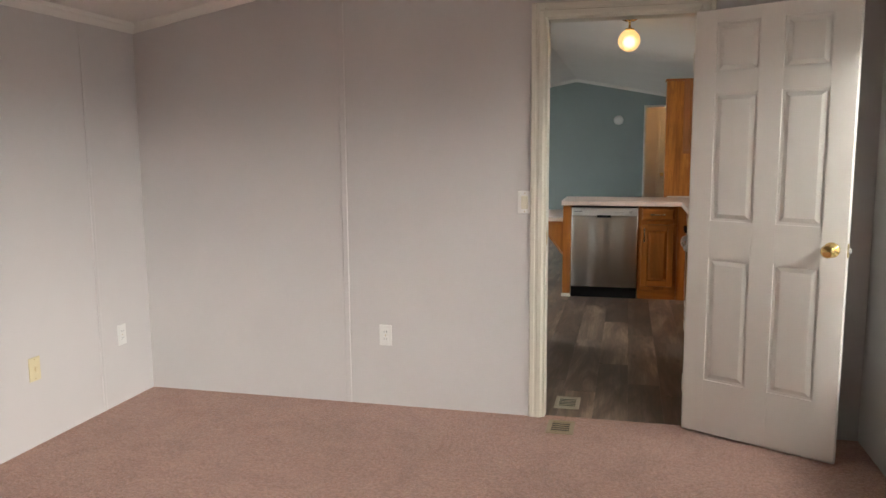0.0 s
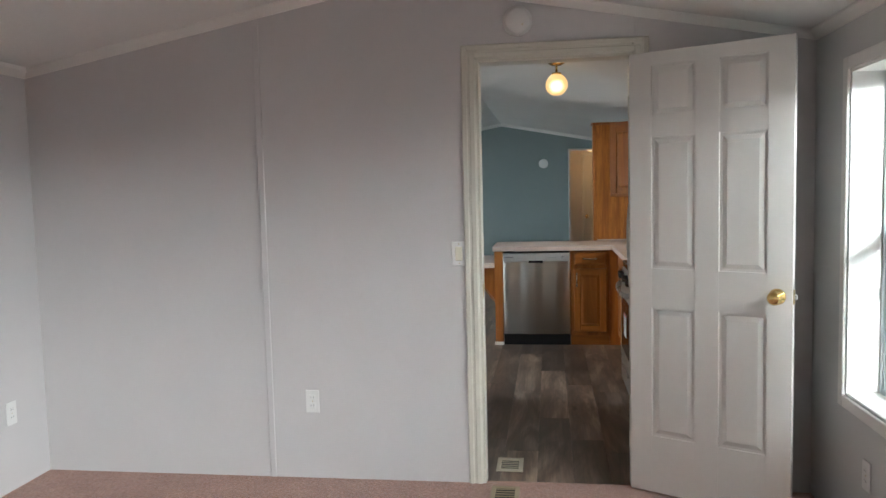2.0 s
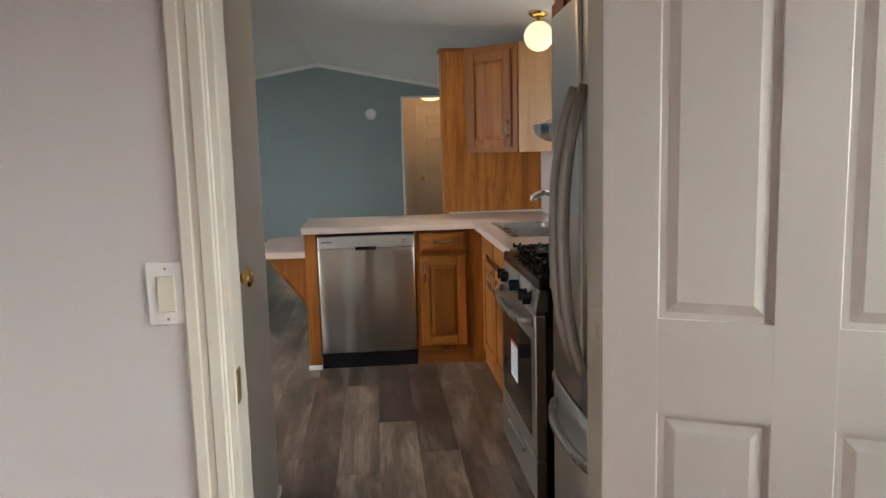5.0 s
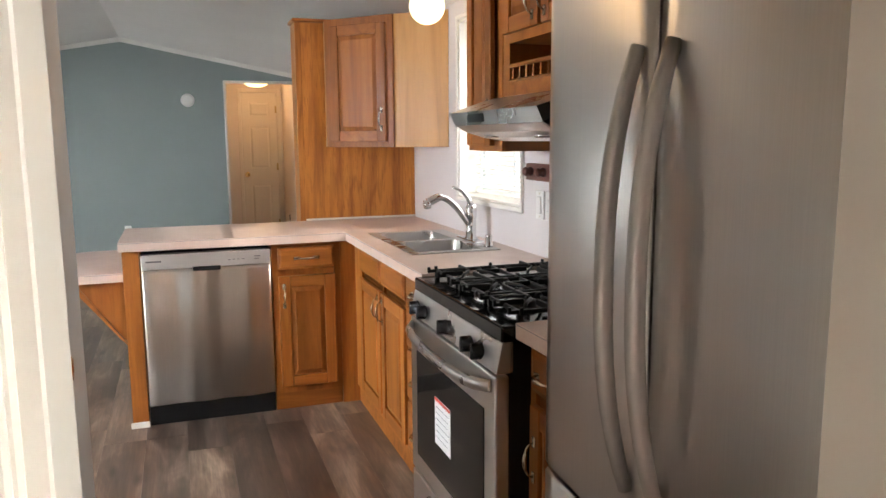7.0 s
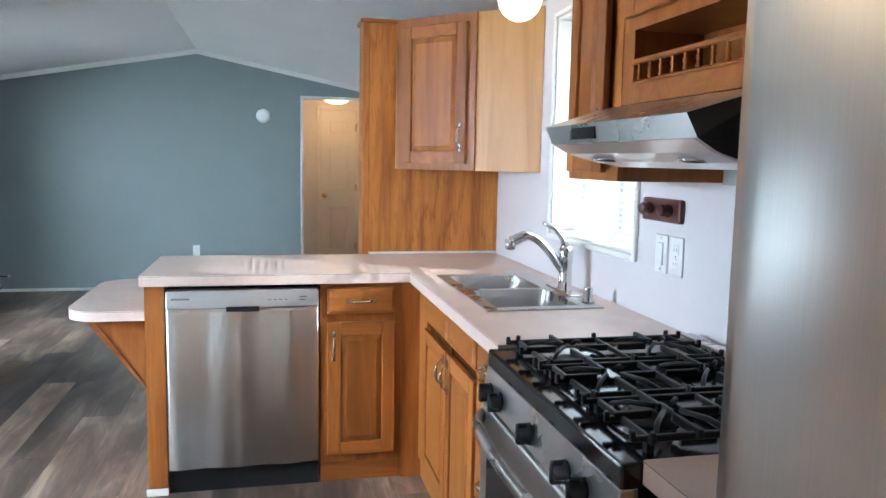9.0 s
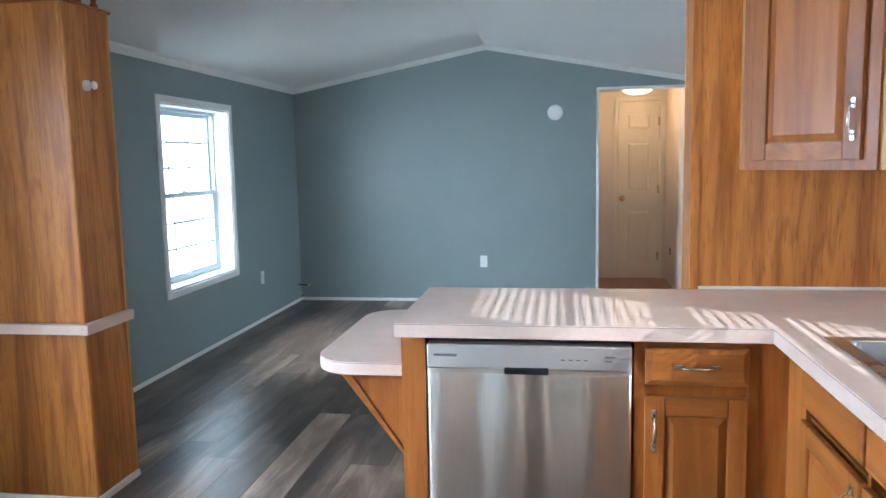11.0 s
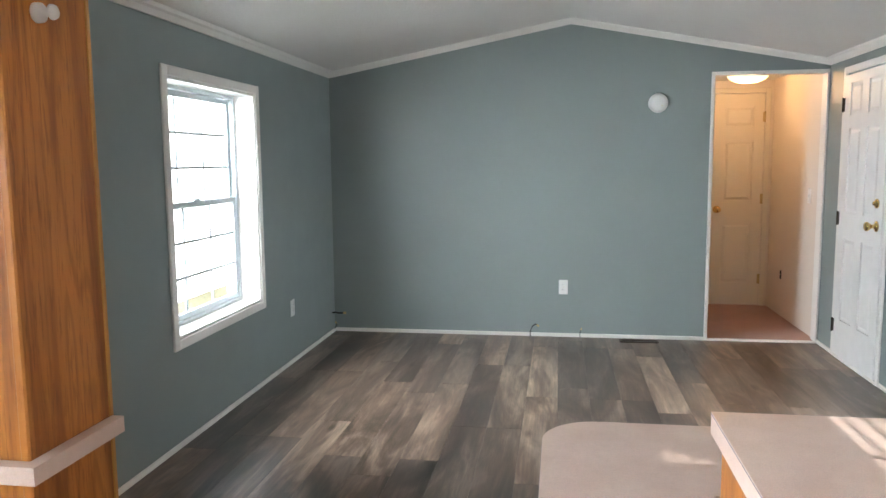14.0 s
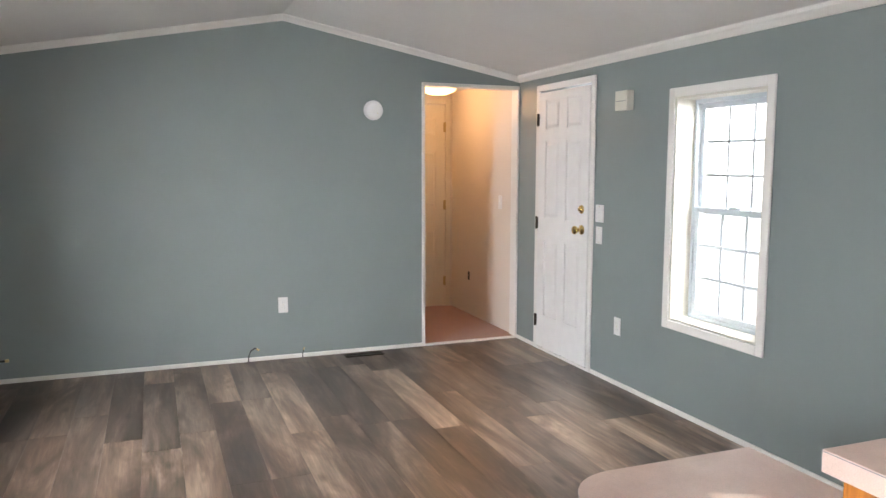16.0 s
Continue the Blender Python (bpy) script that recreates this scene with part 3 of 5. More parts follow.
def sash_window(name, x, out, hole, cols, rows, label, jamb_mat, tint=VINYL_SHADED, recess=0.15, deep=0.216, trim=0.05, slim=1.0):
    """A double-hung window in a long wall: casing, deep jamb, two sashes with grilles, panes."""
    ya, yb, za, zb = hole
    w = thing(name, label, "window", (x, (ya + yb) / 2, za), kind="structure")
    casing("", "y", x, -out, ya, yb, za, zb, trim, 0.014, TRIM, "", True, w)
    lo, hi = sorted((x - out * 0.002, x + out * deep))
    t = 0.012
    part("jamb", boxes((lo, hi, ya, ya + t, za, zb), (lo, hi, yb - t, yb, za, zb), (lo, hi, ya + t, yb - t, zb - t, zb)), jamb_mat, w)
    part("window_sill", boxes((lo, hi, ya + t, yb - t, za, za + t), bevel=0.003), jamb_mat, w)
    xc = x + out * recess
    fa, fb, f0, f1 = ya + t, yb - t, za + t, zb - t
    fr = 0.022 * slim
    part("window_frame", boxes((xc - 0.03, xc + 0.03, fa, fa + fr, f0, f1), (xc - 0.03, xc + 0.03, fb - fr, fb, f0, f1),
                               (xc - 0.03, xc + 0.03, fa + fr, fb - fr, f1 - fr, f1), (xc - 0.03, xc + 0.03, fa + fr, fb - fr, f0, f0 + fr), bevel=0.003), tint, w)
    mid = (f0 + f1) / 2
    for k, (s0, s1, off) in enumerate(((f0 + fr, mid + 0.018, -0.012), (mid - 0.018, f1 - fr, 0.012))):
        xs = xc + out * off
        g = 0.03 * slim
        sa, sb = fa + fr, fb - fr
        sash = part("sash", boxes((xs - 0.011, xs + 0.011, sa, sa + g, s0, s1), (xs - 0.011, xs + 0.011, sb - g, sb, s0, s1),
                                  (xs - 0.011, xs + 0.011, sa + g, sb - g, s0, s0 + g), (xs - 0.011, xs + 0.011, sa + g, sb - g, s1 - g, s1), bevel=0.002), tint, w)
        ga, gb, g0, g1 = sa + g, sb - g, s0 + g, s1 - g
        m = 0.0075
        bars = bmesh.new()
        for i in range(1, cols):
            yy = ga + (gb - ga) * i / cols
            box(bars, xs - 0.004, xs + 0.004, yy - m, yy + m, g0, g1)
        for j in range(1, rows):
            zz = g0 + (g1 - g0) * j / rows
            box(bars, xs - 0.0045, xs + 0.0045, ga, gb, zz - m, zz + m)
        part("grille", bars, tint, sash)
        pane = part("pane", boxes((xs - 0.0015, xs + 0.0015, ga - 0.005, gb + 0.005, g0 - 0.005, g1 + 0.005)), GLASS, sash)
        pane.visible_shadow = False
        if k == 0:
            part("lock", boxes((xs - 0.02, xs + 0.012, (sa + sb) / 2 - 0.03, (sa + sb) / 2 + 0.03, s1, s1 + 0.014), bevel=0.004), tint, sash)
    return w


sash_window("window_1", XL, -1, LW, 3, 3, "white double-hung window with grilles in a deep white frame", TRIM)
sash_window("window_2", XR, 1, RW, 3, 3, "white double-hung window with grilles in a deep cream frame", TRIM_CREAM)
sash_window("window_3", XRB, 1, BW, 3, 3, "white double-hung bedroom window in a deep white frame", TRIM)
# Unseen window, added only to let the rear fill lamp in.
sash_window("window_6_added", XRB, 1, BW_ADDED, 3, 3, "white double-hung bedroom window in a deep white frame", TRIM)
sash_window("window_4", XR, 1, KW, 2, 2, "white kitchen window over the sink", TRIM, trim=0.022, slim=0.55)
# Never in view; added as the source of the dining side's light.
sash_window("window_5", XL, -1, DWN, 3, 3, "white double-hung window, unseen and guessed, in the dining space", TRIM)

# venetian blind in the kitchen window
blind = thing("window_blind", "white venetian blind with open slats in the kitchen window", "blind", (XR + 0.095, (KW[0] + KW[1]) / 2, KW[0]))
part("head_rail", boxes((XR + 0.08, XR + 0.11, KW[0] + 0.016, KW[1] - 0.016, KW[3] - 0.042, KW[3] - 0.014), bevel=0.003), SLAT, blind)
part("bottom_rail", boxes((XR + 0.084, XR + 0.106, KW[0] + 0.018, KW[1] - 0.018, KW[2] + 0.02, KW[2] + 0.034), bevel=0.003), SLAT, blind)
zz = KW[2] + 0.05
HB = (KW[1] - KW[0]) / 2 - 0.022
slat_mesh = None
while zz < KW[3] - 0.05:
    if slat_mesh is None:
        sb = bmesh.new()
        hexa(sb, [(-0.0125, -HB, -0.003), (0.0125, -HB, -0.003), (0.0125, HB, -0.003), (-0.0125, HB, -0.003),
                  (-0.0125, -HB, -0.0022), (0.0125, -HB, -0.0022), (0.0125, HB, -0.0022), (-0.0125, HB, -0.0022)])
        slat_mesh = finish(sb, "slat", SLAT)
    s = new("slat", slat_mesh)
    s.parent = blind
    s.matrix_basis = pose(0, 0, zz - KW[0], 0, -14, 0)
    zz += 0.0225
for yy in (KW[0] + 0.1, KW[1] - 0.1):
    part("cord", tube(bmesh.new(), [(XR + 0.0815, yy, KW[2] + 0.03), (XR + 0.0815, yy, KW[3] - 0.04)], 0.0034, 6), SLAT, blind)


# ---- doors ----
def six_panel(w, h, t, material, parent, both=True, single=False):
    """The leaf of a moulded door with two columns of panels, or one where it is narrow, in local coordinates: x 0..w, z 0..h, faces at y 0 and -t."""
    rows = [(0.132 * h, 0.430 * h), (0.519 * h, 0.814 * h), (0.859 * h, 0.970 * h)]
    st, mid = 0.148 * w, 0.15 * w
    pw = (w - 2 * st - mid) / 2
    cols = [(st, st + pw), (w - st - pw, w - st)]
    xs = [0, cols[0][0], cols[0][1], cols[1][0], cols[1][1], w]
    if single:
        rows = [(0.107 * h, 0.390 * h), (0.500 * h, 0.777 * h), (0.847 * h, 0.940 * h)]
        cols = [(0.22 * w, 0.79 * w)]
        xs = [0, cols[0][0], cols[0][1], w]
    bm = bmesh.new()
    d = 0.010
    box(bm, 0, w, -t + d, -d, 0, h)
    zs = [0, rows[0][0], rows[0][1], rows[1][0], rows[1][1], rows[2][0], rows[2][1], h]
    for side in ((-t, -t + d), (-d, 0)):
        for x0, x1 in zip(xs[::2], xs[1::2]):
            box(bm, x0, x1, side[0], side[1], 0, h, bevel=0.002)
        for x0, x1 in cols:
            for k in range(0, 8, 2):
                box(bm, x0 - 0.002, x1 + 0.002, side[0] + 0.0004, side[1] - 0.0004, zs[k], zs[k + 1])
    leaf = part("leaf", bm, material, parent, local=True)
    for x0, x1 in cols:
        for z0, z1 in rows:
            pb = bmesh.new()
            field(pb, x0 + 0.004, x1 - 0.004, z0 + 0.004, z1 - 0.004, -t + d, -0.001, 0.008)
            field(pb, x0 + 0.012, x1 - 0.012, z0 + 0.012, z1 - 0.012, -t + d, 0.0085, 0.02)
            if both:
                field(pb, x0 + 0.012, x1 - 0.012, z0 + 0.012, z1 - 0.012, -d, -0.0085, 0.02)
            part("panel", pb, material, leaf, local=True)
    return leaf


def knob(parent, x, z, y, out, material, local=True):
    """A round door knob with its rose, on a face looking along out (-1: towards -y)."""
    ax = "-y" if out < 0 else "y"
    bm = lathe(bmesh.new(), [(0.034, 0), (0.033, 0.006), (0.016, 0.012), (0.0125, 0.018), (0.0125, 0.034), (0.022, 0.042), (0.0285, 0.052), (0.028, 0.062), (0.019, 0.069), (0.0, 0.071)], (x, y, z), ax)
    return part("door_handle", bm, material, parent, "polished brass knob", local=local)


def hinge(parent, x, y, z, material, local=True):
    bm = boxes((x - 0.018, x + 0.018, y - 0.003, y + 0.003, z - 0.045, z + 0.045), bevel=0.002)
    tube(bm, [(x, y - 0.006, z - 0.048), (x, y - 0.006, z + 0.048)], 0.006, 8)
    return part("hinge", bm, material, parent, local=local)


# bedroom door, swung into the bedroom
ang = math.degrees(math.atan2(3.744 - 4.072, 1.139 - 0.510))
door1 = thing("door_1", "open white moulded six-panel bedroom door", "door", (0.510, 4.072, 0.022), ang, kind="structure")
lf = six_panel(0.695, 2.005, 0.035, DOOR_WHITE, door1)
knob(lf, 0.635, 0.945, -0.035, -1, BRASS)
knob(lf, 0.635, 0.945, 0.0, 1, BRASS)
part("latch", boxes((0.694, 0.699, -0.03, -0.006, 0.915, 0.975), bevel=0.001), BRASS_OLD, lf, local=True)
part("latch_bolt", boxes((0.698, 0.709, -0.024, -0.012, 0.935, 0.955), bevel=0.002), PLASTIC, lf, local=True)
for hz in (0.22, 1.0, 1.78):
    hinge(lf, -0.002, -0.002, hz, TRIM_CREAM)


def moulded_casing(name, x0, x1, ztop, y, out, width, material, label):
    """Ogee door casing with mitred look: two uprights and a head, each stepped in profile."""
    bm = bmesh.new()
    for k, (a, b, d) in enumerate(((0.0, 1.0, 0.010), (0.08, 0.45, 0.016), (0.62, 0.97, 0.013))):
        wa, wb = width * a, width * b
        lo, hi = sorted((y, y + out * d))
        box(bm, x0 - wb, x0 - wa, lo, hi, 0, ztop + wb, bevel=0.003)
        box(bm, x1 + wa, x1 + wb, lo, hi, 0, ztop + wb, bevel=0.003)
        box(bm, x0 - wa, x1 + wa, lo, hi, ztop + wa, ztop + wb, bevel=0.003)
    return solid(name, bm, material, label, "trim")


moulded_casing("trim_bedroom_doorway", DX0, DX1, DZ, YB, -1, 0.068, TRIM_CREAM, "cream moulded casing round the bedroom doorway")
moulded_casing("trim_passage_doorway", DX0, DX1, DZ, YB + 0.1, 1, 0.06, TRIM_CREAM, "cream moulded casing on the passage side")
bm = boxes((DX0 - 0.002, DX0 + 0.014, YB - 0.004, YB + 0.104, 0, DZ), (DX1 - 0.014, DX1 + 0.002, YB - 0.004, YB + 0.104, 0, DZ), (DX0 + 0.014, DX1 - 0.014, YB - 0.004, YB + 0.104, DZ - 0.014, DZ + 0.002),
           bevel=0.002)
jamb1 = solid("trim_bedroom_jamb", bm, TRIM_CREAM, "cream door jamb with a brass strike plate", "trim")
part("strike_plate", boxes((DX0 + 0.014, DX0 + 0.0165, YB + 0.004, YB + 0.034, 0.92, 0.985), bevel=0.001), BRASS_OLD, jamb1)
for hz in (0.24, 1.06, 1.80):
    part("hinge_leaf", boxes((DX1 - 0.0165, DX1 - 0.014, YB + 0.002, YB + 0.022, hz - 0.042, hz + 0.042), bevel=0.001), TRIM_CREAM, jamb1)

# closet door in the passage, closed; faces +x
door2 = thing("door_2", "closed cream six-panel closet door in the passage", "door", (CX - 0.03, CDA + 0.006, 0.01), 90, kind="structure")
lf = six_panel(CDB - CDA - 0.012, 1.97, 0.035, DOOR_CREAM, door2)
knob(lf, CDB - CDA - 0.072, 1.01, -0.035, -1, BRASS)
bm = bmesh.new()
for y0, y1, z0, z1 in ((CDA - 0.055, CDA, 0, 2.045), (CDB, CDB + 0.055, 0, 2.045), (CDA, CDB, 1.99, 2.045)):
    box(bm, CX, CX + 0.012, y0, y1, z0, z1, bevel=0.003)
solid("trim_closet_doorway", bm, TRIM_CREAM, "cream casing round the closet door", "trim")

# front door in the right wall, closed; faces -x
door3 = thing("door_3", "closed white steel six-panel front door", "door", (XR + 0.022, FD[1] - 0.006, 0.025), -90, kind="structure")
lf = six_panel(FD[1] - FD[0] - 0.012, 1.915, 0.04, PLASTIC, door3)
knob(lf, 0.635, 0.945, -0.04, -1, BRASS)
part("deadbolt", lathe(bmesh.new(), [(0.03, 0), (0.029, 0.008), (0.02, 0.014), (0.012, 0.016), (0.011, 0.026), (0, 0.027)], (0.63, -0.04, 1.085), "-y"), BRASS, lf, "brass deadbolt turn", local=True)
for hz in (0.2, 0.95, 1.72):
    hinge(lf, -0.006, -0.042, hz, BRONZE)
casing("trim_front_door", "y", XR, -1, FD[0], FD[1], 0.0, FD[3], 0.045, 0.014, TRIM, "white casing round the front door")
solid("trim_front_sill", boxes((XR - 0.01, XR + 0.1, FD[0], FD[1], -0.002, 0.022), bevel=0.003), BLACK_MATT, "dark threshold of the front door", "trim")
solid("trim_front_strip", boxes((XR - 0.016, XR, FD[0] - 0.04, FD[1] + 0.04, 0, 0.02), bevel=0.004), TRIM, "white strip under the front door", "trim")

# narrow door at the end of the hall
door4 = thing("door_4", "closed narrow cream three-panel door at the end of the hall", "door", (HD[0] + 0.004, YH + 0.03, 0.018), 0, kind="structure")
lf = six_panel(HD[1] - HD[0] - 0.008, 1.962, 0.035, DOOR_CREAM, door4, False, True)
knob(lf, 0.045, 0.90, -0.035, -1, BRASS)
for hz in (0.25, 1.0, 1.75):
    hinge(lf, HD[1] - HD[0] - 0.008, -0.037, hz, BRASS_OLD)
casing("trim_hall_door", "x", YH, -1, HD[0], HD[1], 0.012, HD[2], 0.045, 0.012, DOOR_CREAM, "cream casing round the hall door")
# edge trim of the hall opening
bm = boxes((OX0 - 0.022, OX0 + 0.004, YE - 0.008, YE + 0.104, 0, OZ), (OX0 - 0.022, OX1 + 0.012, YE - 0.008, YE + 0.104, OZ - 0.008, OZ + 0.018), (OX1 - 0.004, OX1 + 0.012, YE - 0.008, YE + 0.104, 0, OZ - 0.008), bevel=0.003)
solid("trim_hall_opening", bm, TRIM, "thin white edge trim round the hall opening", "trim")
# panel seams on the bedroom walls
for nm, spec in (("trim_seam_partition", (-1.286, -1.254, YB - 0.007, YB, 0.012, vault(-1.26) - 0.05)),
                 ("trim_seam_narrow", (-0.006, 0.01, YB - 0.004, YB, 2.11, vault(0) - 0.05)),
                 ("trim_seam_left", (XL, XL + 0.004, 3.62, 3.645, 0.012, EAVE - 0.05)),
                 ("trim_seam_left_wide", (XL, XL + 0.004, 2.40, 2.425, 0.012, EAVE - 0.05)),
                 ("trim_seam_door_side", (0.52, 0.536, YB - 0.004, YB, 2.112, vault(0.5) - 0.05))):
    solid(nm, boxes(spec, bevel=0.003), WALL_LILAC, "thin batten over a wallboard seam", "trim")


# ---- kitchen ----
def pull(parent, x, y, z, upright, material=NICKEL):
    """A shaped cabinet pull with two flared feet, on a face looking towards -y (local)."""
    L = 0.048
    path, rad = [], []
    for k in range(11):
        u = -1 + 0.2 * k
        off = 0.024 * (1 - u * u) ** 0.5 if abs(u) < 1 else 0
        path.append((x, y - 0.004 - off, z + u * L) if upright else (x + u * L, y - 0.004 - off, z))
        rad.append(0.0045 + 0.0018 * math.cos(u * 3.1))
    bm = tube(bmesh.new(), path, rad, 8)
    for s in (-1, 1):
        if upright:
            box(bm, x - 0.008, x + 0.008, y - 0.005, y, z + s * L - 0.016, z + s * L + 0.016, bevel=0.003)
        else:
            box(bm, x + s * L - 0.016, x + s * L + 0.016, y - 0.005, y, z - 0.008, z + 0.008, bevel=0.003)
    return part("handle", bm, material, parent, "antique nickel pull", local=True)


def raised_door(name, parent, x0, x1, z0, z1, y, grain=None, fr=0.055):
    """A framed cabinet door with a raised panel, front towards -y (local); y is the back of the door."""
    t = 0.019
    bm = boxes((x0 + fr, x1 - fr, y - 0.009, y - 0.002, z0 + fr, z1 - fr))
    field(bm, x0 + fr + 0.004, x1 - fr - 0.004, z0 + fr + 0.004, z1 - fr - 0.004, y - 0.0092, 0.0085, 0.022)
    d = part(name, bm, OAK_Z, parent, local=True)
    for xa, xb in ((x0, x0 + fr), (x1 - fr, x1)):
        part("stile", boxes((xa, xb, y - t, y, z0, z1), bevel=0.004, seg=2), OAK_Z, d, local=True)
    for za, zb in ((z1 - fr, z1), (z0, z0 + fr)):
        part("rail", boxes((x0 + fr, x1 - fr, y - t + 0.0008, y, za, zb), bevel=0.002), grain or OAK_X, d, local=True)
    return d


def drawer_front(parent, x0, x1, z0, z1, y, grain=None):
    bm = boxes((x0, x1, y - 0.014, y, z0, z1), bevel=0.003)
    field(bm, x0 + 0.004, x1 - 0.004, z0 + 0.004, z1 - 0.004, y - 0.0142, 0.005, 0.012)
    return part("drawer", bm, grain or OAK_X, parent, local=True)


def bar_frame(x0, x1, z0, z1, fr, y0, y1):
    """Four bars round an opening, in one connected mesh."""
    bm = bmesh.new()
    xs, zs = (x0, x0 + fr, x1 - fr, x1), (z0, z0 + fr, z1 - fr, z1)
    for i in range(3):
        for j in range(3):
            if (i, j) != (1, 1):
                box(bm, xs[i], xs[i + 1], y0, y1, zs[j], zs[j + 1])
    bmesh.ops.remove_doubles(bm, verts=bm.verts, dist=0.0001)
    return bm


def carcass(parent, w, depth, z0, z1, toe=True, material=OAK_Z, box_top=None):
    """Cabinet box with a face frame at local y = 0, running back to +depth."""
    b = part("body", boxes((0, w, 0.012, depth, z0, z1 if box_top is None else box_top)), material, parent, local=True)
    part("face_frame", bar_frame(0, w, z0, z1, 0.03, 0, 0.012), material, parent, local=True)
    if toe:
        part("toe_kick", boxes((0, w, 0.012, 0.03, 0.0, z0)), OAK_X, parent, local=True)
    return b


CT, CB = 0.91, 0.868           # counter top and the underside of its edge
PX0, PY0, PY1 = -0.39, 7.335, 7.965
CFX = 0.68                     # front edge of the counter along the right wall
FY = 7.375                     # face of the peninsula's cabinets
FX = 0.735                     # face of the cabinets along the right wall

# worktop: L-shaped with the sink cut out, and a small piece between stove and refrigerator
SINK = (0.785, 1.155, 6.50, 7.215)
ST0, ST1 = 5.318, 6.072        # stove
top = thing("worktop", "pinkish beige laminate worktop in an L shape", "countertop", (0.9, 7.0, CB))
bm = boxes((PX0, CFX, PY0, PY1, CB, CT), (CFX, XR - 0.003, SINK[3], PY1, CB, CT), (CFX, SINK[0], ST1, SINK[3], CB, CT), (SINK[1], XR - 0.003, ST1, SINK[3], CB, CT), (SINK[0], SINK[1], ST1, SINK[2], CB, CT))
bmesh.ops.remove_doubles(bm, verts=bm.verts, dist=0.0001)
part("slab", bm, LAMINATE, top)
part("edge_line", boxes((PX0 - 0.0008, CFX, PY0 - 0.0008, PY0 + 0.002, CT - 0.004, CT - 0.0025), (PX0 - 0.0008, PX0 + 0.002, PY0, PY1, CT - 0.004, CT - 0.0025), (CFX - 0.0008, CFX + 0.002, ST1, PY0, CT - 0.004, CT - 0.0025)), INK, top)
small_top = thing("worktop", "small pinkish beige laminate worktop beside the stove", "countertop", (0.9, 5.18, CB))
part("slab", boxes((0.69, XR - 0.003, 5.06, ST0 - 0.003, CB, CT), bevel=0.002), LAMINATE, small_top)
part("edge_line", boxes((0.6892, 0.692, 5.06, ST0 - 0.003, CT - 0.004, CT - 0.0025)), INK, small_top)
# lower table leaf with rounded corners at the peninsula's end
leaf = thing("table_leaf", "pinkish beige laminate table leaf with rounded corners on a wooden bracket", "table", (-0.54, 7.95, 0.70))
LX0, LX1, LY0, LY1 = -0.715, -0.378, 7.50, 8.36
LX2 = -0.18
def rounded_slab(x0, x1, y0, y1, z0, z1, r):
    """Rounded on the -x side."""
    bm = bmesh.new()
    pts = [(x1, y0)]
    for k in range(11):
        a = radians(270 - 9 * k)
        pts.append((x0 + r + r * math.cos(a), y0 + r + r * math.sin(a)))
    for k in range(11):
        a = radians(180 - 9 * k)
        pts.append((x0 + r + r * math.cos(a), y1 - r + r * math.sin(a)))
    pts.append((x1, y1))
    lo = [bm.verts.new((x, y, z0)) for x, y in pts]
    hi = [bm.verts.new((x, y, z1)) for x, y in pts]
    bm.faces.new(hi)
    bm.faces.new(lo[::-1])
    for i in range(len(pts)):
        bm.faces.new((lo[i], lo[(i + 1) % len(pts)], hi[(i + 1) % len(pts)], hi[i]))
    return bm
part("slab", rounded_slab(LX0, LX1, LY0, LY1, 0.70, 0.742, 0.14), LAMINATE, leaf)
part("slab_extension", boxes((LX1, LX2, PY1 + 0.002, LY1, 0.70, 0.742)), LAMINATE, leaf)
rim = rounded_slab(LX0 - 0.0008, LX1, LY0 - 0.0008, LY1 + 0.0008, 0.7375, 0.739, 0.14)
part("edge_line", rim, INK, leaf)
bm = bmesh.new()
ya, yb = 7.60, 7.63
hexa(bm, [(-0.40, ya, 0.39), (-0.378, ya, 0.37), (-0.378, yb, 0.37), (-0.40, yb, 0.39), (-0.63, ya, 0.70), (-0.378, ya, 0.70), (-0.378, yb, 0.70), (-0.63, yb, 0.70)])
br = part("bracket", bm, OAK_Z, leaf, "triangular oak bracket")
bm = bmesh.new()
hexa(bm, [(-0.415, ya - 0.008, 0.385), (-0.378, ya - 0.008, 0.345), (-0.378, yb + 0.008, 0.345), (-0.415, yb + 0.008, 0.385), (-0.655, ya - 0.008, 0.70), (-0.62, ya - 0.008, 0.70), (-0.62, yb + 0.008, 0.70), (-0.655, yb + 0.008, 0.70)])
part("bracket_edge", bm, OAK_X, br)

# end panel of the peninsula, and its back
endp = thing("end_panel", "oak end panel of the peninsula", "panel", (-0.34, 7.68, 0))
part("post", boxes((-0.377, -0.303, FY - 0.005, FY + 0.035, 0.0, CB), bevel=0.002), OAK_Z, endp)
part("side", boxes((-0.375, -0.36, FY + 0.035, 7.93, 0.0, CB)), OAK_PANEL, endp)
part("shoe", boxes((-0.386, -0.30, FY - 0.014, FY - 0.005, 0.0, 0.03), bevel=0.003), TRIM, endp, "white shoe moulding")
part("back", boxes((-0.36, 0.55, 7.915, 7.93, 0.0, CB)), OAK_PANEL, endp)

